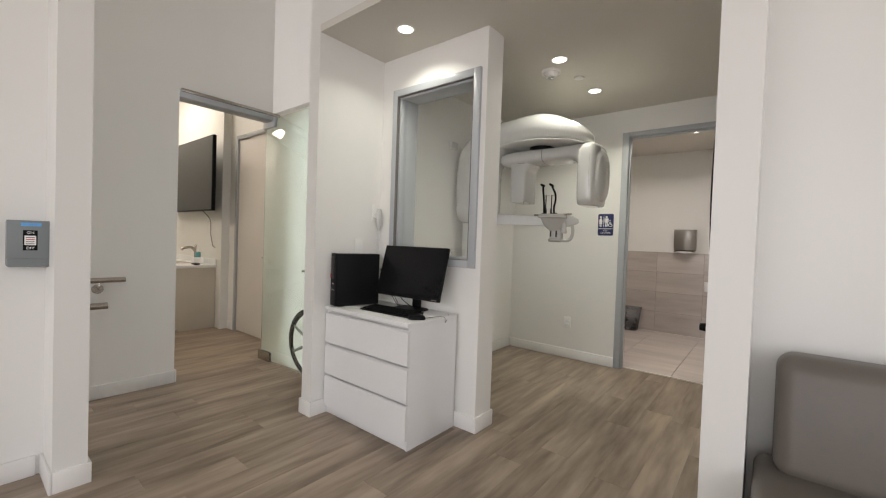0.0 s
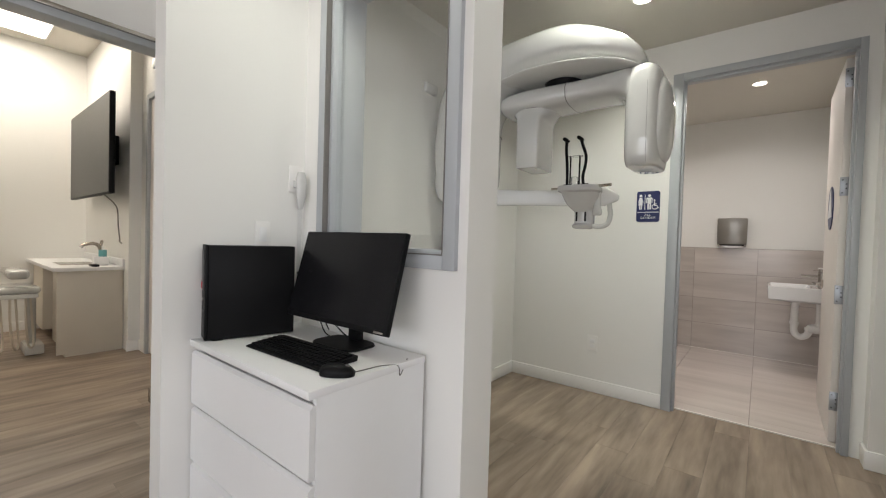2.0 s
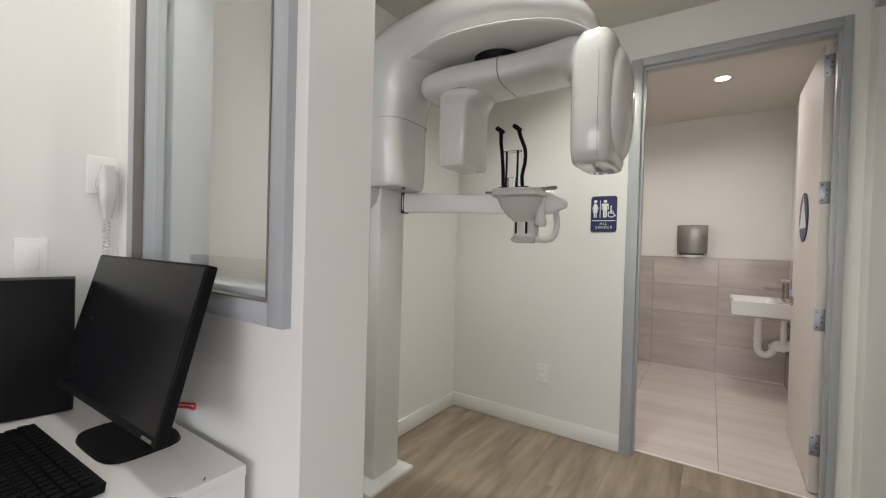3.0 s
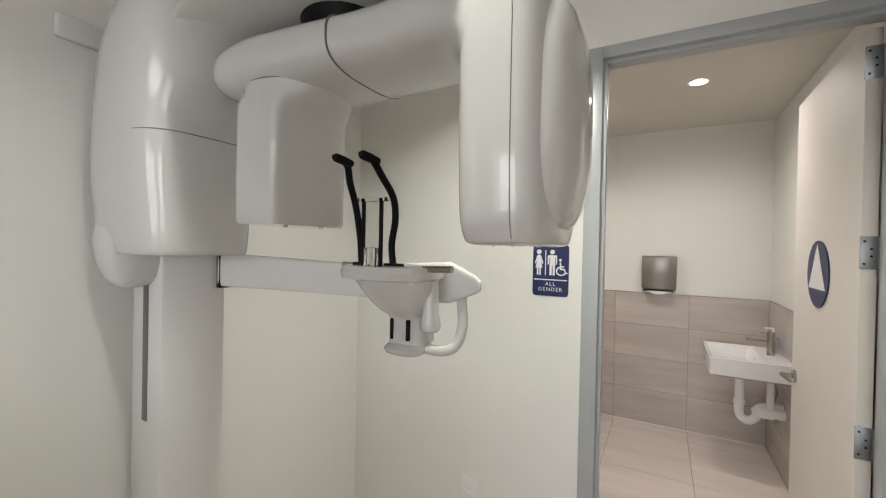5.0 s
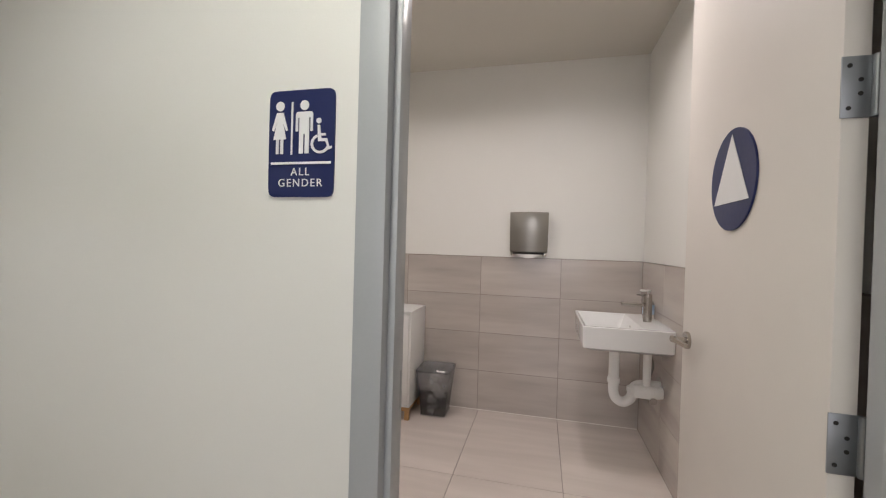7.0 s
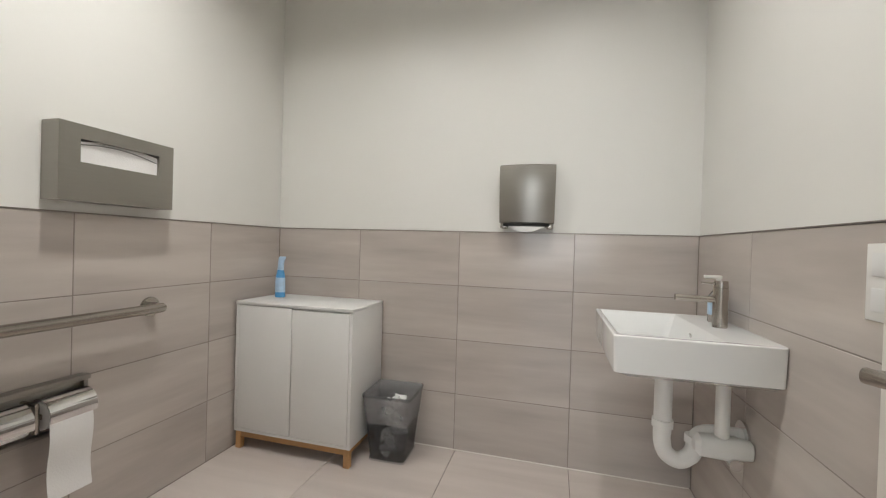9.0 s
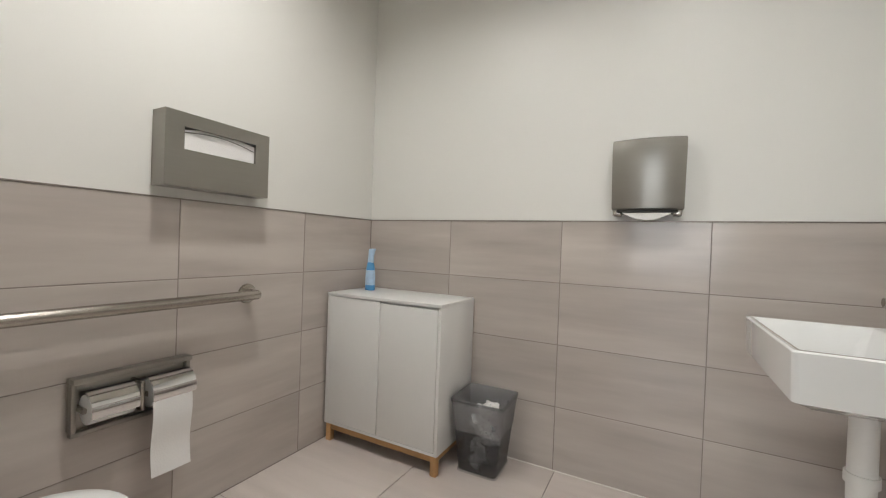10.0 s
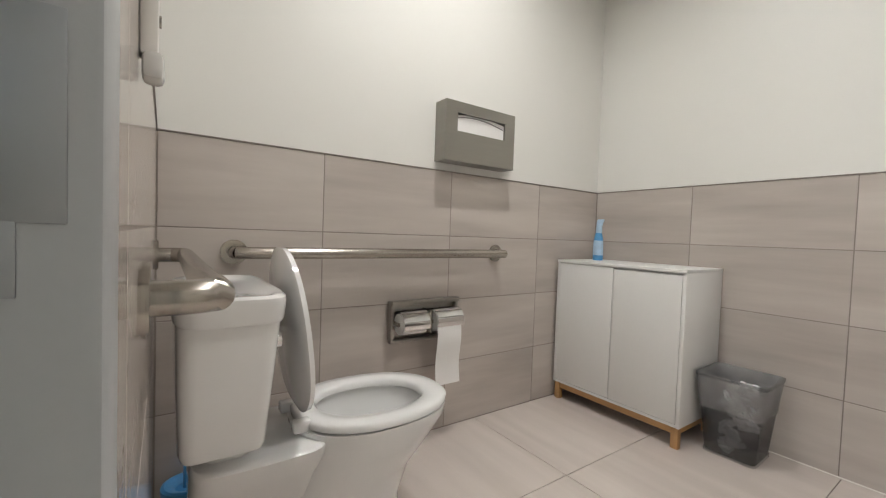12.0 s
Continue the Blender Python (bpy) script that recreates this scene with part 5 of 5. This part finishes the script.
for lx, ly in ((CX0 + 0.006, CY0 + 0.012), (CX1 - 0.038, CY0 + 0.012), (CX0 + 0.006, CY1 - 0.05), (CX1 - 0.038, CY1 - 0.05)):
    part("leg", box(B(), (lx, ly, 0), (lx + 0.032, ly + 0.032, 0.0995), 0.003), OAK, cabn, "pale oak leg")
for a, b in (((CX0 + 0.038, CY0 + 0.016, 0.066), (CX1 - 0.038, CY0 + 0.038, 0.0995)), ((CX1 - 0.034, CY0 + 0.044, 0.066), (CX1 - 0.012, CY1 - 0.05, 0.0995)), ((CX0 + 0.012, CY0 + 0.044, 0.066), (CX0 + 0.034, CY1 - 0.05, 0.0995))):
    part("rail", box(B(), a, b, 0.002), OAK, cabn, "pale oak rail")

sp = thing("air_freshener", (-2.745, 8.18, 0.802), "blue and white air freshener spray bottle on the cabinet", "spray bottle")
part("bottle", loft(B(), [ell(-2.745, 8.18, 0.802 + z, a, b, 2.4, 28) for z, a, b in ((0.0, 0.026, 0.02), (0.004, 0.029, 0.022), (0.07, 0.028, 0.022), (0.12, 0.026, 0.02), (0.15, 0.02, 0.017), (0.16, 0.016, 0.015))]), BLUE, sp, smooth=50)
part("label_band", loft(B(), [ell(-2.745, 8.18, 0.802 + z, a, b, 2.4, 28) for z, a, b in ((0.03, 0.0293, 0.0224), (0.075, 0.0288, 0.0224), (0.115, 0.0269, 0.0207))]), PALEBLUE, sp, "pale label", smooth=50)
part("nozzle", loft(B(), [ell(-2.745 + s, 8.18, 0.802 + z, a, b, 3, 24) for z, a, b, s in ((0.158, 0.017, 0.014, 0), (0.20, 0.016, 0.013, 0.002), (0.222, 0.019, 0.012, 0.006), (0.232, 0.022, 0.011, 0.010), (0.238, 0.018, 0.008, 0.012))]), PALEBLUE, sp, smooth=50)

# waste bin
wb = thing("waste_bin", (-2.01, 8.175, 0), "smoky translucent square waste bin with clear liner", "waste bin")
bm = B()
rg = [(0.0, 0.094, 0.094), (0.006, 0.099, 0.099), (0.018, 0.099, 0.099), (0.02, 0.096, 0.096), (0.338, 0.127, 0.127), (0.340, 0.133, 0.133), (0.352, 0.133, 0.133), (0.352, 0.126, 0.126), (0.338, 0.1245, 0.1245), (0.012, 0.093, 0.093)]
part("shell", loft(bm, [oval((-2.01, 8.175, z), (1, 0.03, 0), (-0.03, 1, 0), a, b, 12, 40) for z, a, b in rg]), SMOKE, wb, "smoky grey plastic", smooth=40)
bm = B()
rings = []
# bag folded over the rim outside, then hanging inside
fold = [(0.205 + 0.0136 * k, 0.1165 + 0.0016 * k, 0.004) for k in range(11)] + [(0.354, 0.128, 0.0)] + [(0.345 - 0.03 * k, 0.121 - 0.0042 * k, 0.004 + 0.0016 * k) for k in range(11)]
for z, half, amp in fold:
    ring_pts = oval((-2.01, 8.175, z), (1, 0.03, 0), (-0.03, 1, 0), half, half, 9 if amp < 0.005 else 5, 60)
    rings.append([(p[0] + amp * noise.noise(Vector((p[0] * 22, p[1] * 22, z * 14))), p[1] + amp * noise.noise(Vector((p[1] * 22, z * 14, 3 + p[0] * 16))), z + 2.0 * amp * noise.noise(Vector((p[0] * 9, p[1] * 9, 7)))) for p in ring_pts])
part("liner", loft(bm, rings, False), BAG, wb, "crumpled clear bag folded over the rim", smooth=40)
random.seed(4)
for k in range(9):
    bm = B()
    bmesh.ops.create_icosphere(bm, subdivisions=3, radius=0.030)
    c = Vector((-2.01 + random.uniform(-0.04, 0.04), 8.175 + random.uniform(-0.04, 0.04), 0.04 + 0.031 * k))
    for v in bm.verts:
        v.co = c + v.co * (1 + 0.9 * noise.noise(v.co * 55 + Vector((k * 3.1, 0, 0))))
    single("crumpled_tissue", bm, PAPER, "crumpled white paper tissue inside the waste bin", "tissue", "tissues in the bin", smooth=20)

# paper towel dispenser
pd = thing("towel_dispenser", (-1.345, 8.28, 1.25), "brushed steel folded paper towel dispenser on the wall", "dispenser")
bm = B()
rings = []
for z, half, dep in ((1.254, 0.132, 0.088), (1.262, 0.138, 0.096), (1.40, 0.139, 0.112), (1.50, 0.140, 0.118), (1.548, 0.140, 0.112), (1.556, 0.138, 0.102)):
    ringp = [(-1.345 + half, 8.330, z), (-1.345 - half, 8.330, z)]
    for k in range(13):
        t = -1 + 2 * k / 12
        ringp.append((-1.345 + half * t, 8.330 - dep + 0.022 * t * t, z))
    rings.append(ringp)
part("case", loft(bm, rings), STEEL, pd, smooth=30)
part("mouth", box(B(), (-1.46, 8.225, 1.242), (-1.23, 8.325, 1.255), 0.003), DARK, pd)
bm = loft(B(), [[(-1.345 + 0.098 * t, y, 1.246 - 0.034 * (1 - t * t) * s) for t in [-1 + 2 * k / 12 for k in range(13)]] + [(-1.345 + 0.098 * t, y, 1.250) for t in (1, -1)] for y, s in ((8.228, 1), (8.27, 1))])
part("towel", bm, PAPER, pd, "white paper towel end")
part("hinge_tab", box(B(), (-1.475, 8.235, 1.232), (-1.445, 8.32, 1.254), 0.002), STEELH, pd)
part("hinge_tab", box(B(), (-1.245, 8.235, 1.232), (-1.215, 8.32, 1.254), 0.002), STEELH, pd)
part("lock", cyl(B(), (-1.345, 8.29, 1.555), (-1.345, 8.29, 1.566), 0.008, n=12), CHROME, pd)

# wash basin
si = thing("wash_basin", (-0.775, 7.825, 0.72), "white rectangular porcelain wall-hung wash basin", "sink")
bm = B()
cx, cy = -0.7755, 7.825


def rect(x0, x1, y0, y1, z, r=0.012, n=5):
    out = []
    for qx, qy, a0 in ((x1 - r, y1 - r, 0), (x0 + r, y1 - r, 90), (x0 + r, y0 + r, 180), (x1 - r, y0 + r, 270)):
        for k in range(n):
            a = radians(a0 + 90 * k / (n - 1))
            out.append((qx + r * math.cos(a), qy + r * math.sin(a), z))
    return out


loft(bm, [rect(-0.97, -0.545, 7.58, 8.07, 0.725), rect(-1.008, -0.5405, 7.54, 8.11, 0.745, 0.015), rect(-1.013, -0.5405, 7.535, 8.115, 0.862, 0.012), rect(-1.009, -0.5415, 7.539, 8.111, 0.866, 0.010),
          rect(-0.996, -0.690, 7.552, 8.098, 0.866, 0.010), rect(-0.990, -0.696, 7.558, 8.092, 0.860, 0.012), rect(-0.965, -0.730, 7.59, 8.06, 0.775, 0.03), rect(-0.90, -0.78, 7.75, 7.90, 0.768, 0.03)])
part("basin", bm, PORC, si, smooth=40)
part("overflow", cyl(B(), (-0.7125, 7.825, 0.825), (-0.7085, 7.825, 0.8265), 0.011, n=20), CHROME, si, "chrome overflow ring")
part("drain", cyl(B(), (-0.84, 7.825, 0.767), (-0.84, 7.825, 0.771), 0.028, n=24), CHROME, si, "chrome drain")
fa = thing("basin_faucet", (-0.617, 7.83, 0.866), "brushed nickel single-lever basin faucet", "faucet")
part("body", cyl(B(), (-0.617, 7.83, 0.866), (-0.617, 7.83, 1.01), 0.024, n=28), STEELH, fa)
part("spout", cyl(B(), (-0.625, 7.83, 0.965), (-0.765, 7.83, 0.968), 0.012, n=18), STEELH, fa)
part("handle", cyl(B(), (-0.617, 7.83, 1.011), (-0.617, 7.83, 1.034), 0.024, 0.022, n=28), STEELH, fa)
part("pin", cyl(B(), (-0.617, 7.83, 1.022), (-0.68, 7.83, 1.026), 0.004, n=10), STEELH, fa)
so2 = thing("soap_pump", (-0.585, 7.945, 0.866), "clear plastic pump soap bottle on the basin", "soap bottle")
part("bottle", loft(B(), [ell(-0.585, 7.945, 0.866 + z, a, a * 0.8, 2.6, 24) for z, a in ((0.0, 0.03), (0.005, 0.033), (0.10, 0.032), (0.125, 0.016), (0.14, 0.013))]), ACRYL, so2)
part("label_band", loft(B(), [ell(-0.585, 7.945, 0.866 + z, 0.0335, 0.0268, 2.6, 24) for z in (0.03, 0.085)]), PALEBLUE, so2)
part("pump", cyl(B(), (-0.585, 7.945, 1.005), (-0.585, 7.945, 1.04), 0.008), TRIM, so2)
part("pump_head", box(B(), (-0.635, 7.935, 1.036), (-0.575, 7.955, 1.048), 0.004), TRIM, so2)
pl = thing("drain_trap", (-0.70, 7.80, 0.40), "white plastic drain trap below the basin", "drain pipe")
part("tailpiece", cyl(B(), (-0.80, 7.80, 0.735), (-0.80, 7.80, 0.47), 0.030, n=24), PVC, pl)
part("trap", tube(B(), [(-0.80, 7.80, 0.50), (-0.80, 7.80, 0.44), (-0.785, 7.80, 0.395), (-0.745, 7.80, 0.375), (-0.705, 7.80, 0.40), (-0.69, 7.80, 0.44), (-0.68, 7.80, 0.475), (-0.64, 7.80, 0.49), (-0.542, 7.80, 0.49)], 0.029, 18, 5), PVC, pl)
for z in (0.505, 0.70):
    part("slip_nut", cyl(B(), (-0.80, 7.80, z - 0.014), (-0.80, 7.80, z + 0.014), 0.036, n=16), PVC, pl)
part("slip_nut", cyl(B(), (-0.69, 7.80, 0.445), (-0.688, 7.80, 0.472), 0.037, n=16), PVC, pl)
part("wall_flange", cyl(B(), (-0.5405, 7.80, 0.49), (-0.549, 7.80, 0.49), 0.055, n=28), CHROME, pl)
vs = thing("supply_cover", (-0.60, 7.78, 0.42), "white insulated water supply valves under the basin", "supply pipe")
part("pipe", cyl(B(), (-0.63, 7.74, 0.735), (-0.63, 7.74, 0.50), 0.022, n=20), PVC, vs)
part("valve_cover", loft(B(), [oval((x, 7.74, 0.47), (0, 1, 0), (0, 0, 1), a, b, 3, 20) for x, a, b in ((-0.715, 0.02, 0.02), (-0.70, 0.034, 0.036), (-0.61, 0.036, 0.040), (-0.545, 0.03, 0.03))]), PVC, vs)
part("valve_handle", cyl(B(), (-0.60, 7.74, 0.43), (-0.60, 7.70, 0.43), 0.02, n=12), CHROME, vs)
single("supply_hose", tube(B(), [(-0.66, 7.86, 0.73), (-0.60, 7.86, 0.68), (-0.57, 7.85, 0.60), (-0.60, 7.82, 0.52), (-0.62, 7.78, 0.50)], 0.006, 8), CORD, "thin dark braided supply hose under the basin", "hose")

# folded shelf bracket behind the toilet
br = thing("wall_bracket", (-1.86, 6.10, 1.05), "white metal hanger bracket on the wall behind the toilet", "bracket")
part("arm", box(B(), (-1.860, 6.072, 1.085), (-1.832, 6.088, 1.80), 0.004), TRIM, br)
part("hook", box(B(), (-1.863, 6.074, 1.062), (-1.829, 6.093, 1.090), 0.006), SHELL2, br)
part("screw", cyl(B(), (-1.846, 6.087, 1.125), (-1.846, 6.090, 1.125), 0.006), STEELH, br)

# ---- floor planks, tiles ----
plank_parent = bpy.data.objects["floor_base"]
PW, PL = 0.182, 1.22


def piece_mesh(name, sx, sy, sz, bev, material):
    bm = box(B(), (-sx / 2, -sy / 2, -sz), (sx / 2, sy / 2, 0))
    top = [e for e in bm.edges if all(v.co.z > -1e-6 for v in e.verts)]
    bmesh.ops.bevel(bm, geom=top, offset=bev, segments=1, affect="EDGES")
    return mesh(name, bm, material)


def piece(name, me, parent, m):
    ob = new(name, me)
    ob.parent = parent
    ob.matrix_basis = parent.matrix_basis.inverted() @ m
    return ob


rest, cache = B(), {}
for i in range(-47, 19):
    px = (i + 0.5) * PW
    off = random.random() * PL
    y = -3.2 - off
    while y < 6.035:
        y0, y1 = max(y, -3.2), min(y + PL, 6.035)
        near = -4.6 < px < -0.3 and y1 > 1.4
        if y1 - y0 > 0.05:
            if near:
                key = round(y1 - y0, 2)
                if key not in cache:
                    cache[key] = piece_mesh("plank", PW - 0.0006, y1 - y0 - 0.0006, 0.006, 0.0006, PLANK)
                piece("plank", cache[key], plank_parent, pose(px, (y0 + y1) / 2, 0))
            else:
                box(rest, (px - PW / 2 + 0.0003, y0 + 0.0003, -0.006), (px + PW / 2 - 0.0003, y1 - 0.0003, 0))
        y += PL
far = part("far_planks", rest, PLANK, plank_parent, smooth=None)
tagged(far, "grey-brown oak planks away from the walk", kind="stuff")

GAP = 0.003


def clad(parent, axis, at, face, cuts, rows, material):
    """Tiles on a wall: axis 0 runs along x, 1 along y; face is the way they look."""
    for z0, z1 in zip(rows, rows[1:]):
        for a, b in zip(cuts, cuts[1:]):
            if b - a < 0.02:
                continue
            key = (axis, round(b - a, 3), round(z1 - z0, 3))
            if key not in cache:
                cache[key] = piece_mesh("tile", b - a - GAP, z1 - z0 - GAP, 0.008, 0.0012, material)
            c, zc = (a + b) / 2, (z0 + z1) / 2
            if axis == 0:
                m = pose(c, at, zc, 90 if face < 0 else -90, 0, 0)
            else:
                m = pose(at, c, zc) @ (Matrix.Rotation(radians(90 * face), 4, "Y") @ Matrix.Rotation(radians(90), 4, "Z"))
            piece("tile", cache[key], parent, m)


ROWSZ = [0.004, 0.312, 0.613, 0.913, 1.211]
O = bpy.data.objects
clad(O["wall_restroom_back"], 0, 8.324, -1, [-2.866, -2.311, -1.708, -1.103, -0.54], ROWSZ, TILE)
clad(O["wall_restroom_left"], 1, -2.866, 1, [6.074, 6.596, 7.198, 7.797, 8.322], ROWSZ, TILE_Y)
clad(O["wall_restroom_right"], 1, -0.54, -1, [6.074, 6.596, 7.198, 7.797, 8.322], ROWSZ, TILE_Y)
clad(O["wall_restroom_front"], 0, 6.072, 1, [-2.866, -2.311, -1.708, -1.63], ROWSZ, TILE)
for a, b in (((-2.872, 8.325, 0.0), (-0.534, 8.3305, 1.2105)), ((-2.8725, 6.066, 0.0), (-2.867, 8.33, 1.2105)),
             ((-0.539, 6.066, 0.0), (-0.5335, 8.33, 1.2105)), ((-2.87, 6.0655, 0.0), (-1.63, 6.071, 1.2105))):
    single("trim_grout", box(B(), a, b), GROUT, "grey grout bed behind the wall tiles", "trim", kind="structure")
for a, b in (((-2.866, 8.321, 1.211), (-0.54, 8.331, 1.2145)), ((-2.873, 6.066, 1.211), (-2.863, 8.325, 1.2145)),
             ((-0.543, 6.066, 1.211), (-0.533, 8.325, 1.2145)), ((-2.866, 6.065, 1.211), (-1.63, 6.075, 1.2145))):
    single("trim_tile_edge", box(B(), a, b), EDGE, "dark thin metal strip on top of the wall tiles", "trim", kind="structure")
single("trim_caulk", box(B(), (-2.1, 8.316, 0.0), (-0.545, 8.3245, 0.007), 0.002), CAULK, "pale caulk line along the tiled wall", "trim", kind="structure")
fx, fy = [-2.866, -2.295, -1.697, -1.10, -0.54], [6.045, 6.19, 7.385, 8.322]
for a, b in zip(fx, fx[1:]):
    for c, d in zip(fy, fy[1:]):
        me = piece_mesh("tile", b - a - GAP, d - c - GAP, 0.010, 0.001, FTILE)
        piece("tile", me, O["restroom_floor_base"], pose((a + b) / 2, (c + d) / 2, 0.004))
single("trim_threshold", box(B(), (-1.56, 6.03, 0.0), (-0.67, 6.046, 0.007), 0.002), CAULK, "pale metal threshold between planks and tiles", "trim", kind="structure")
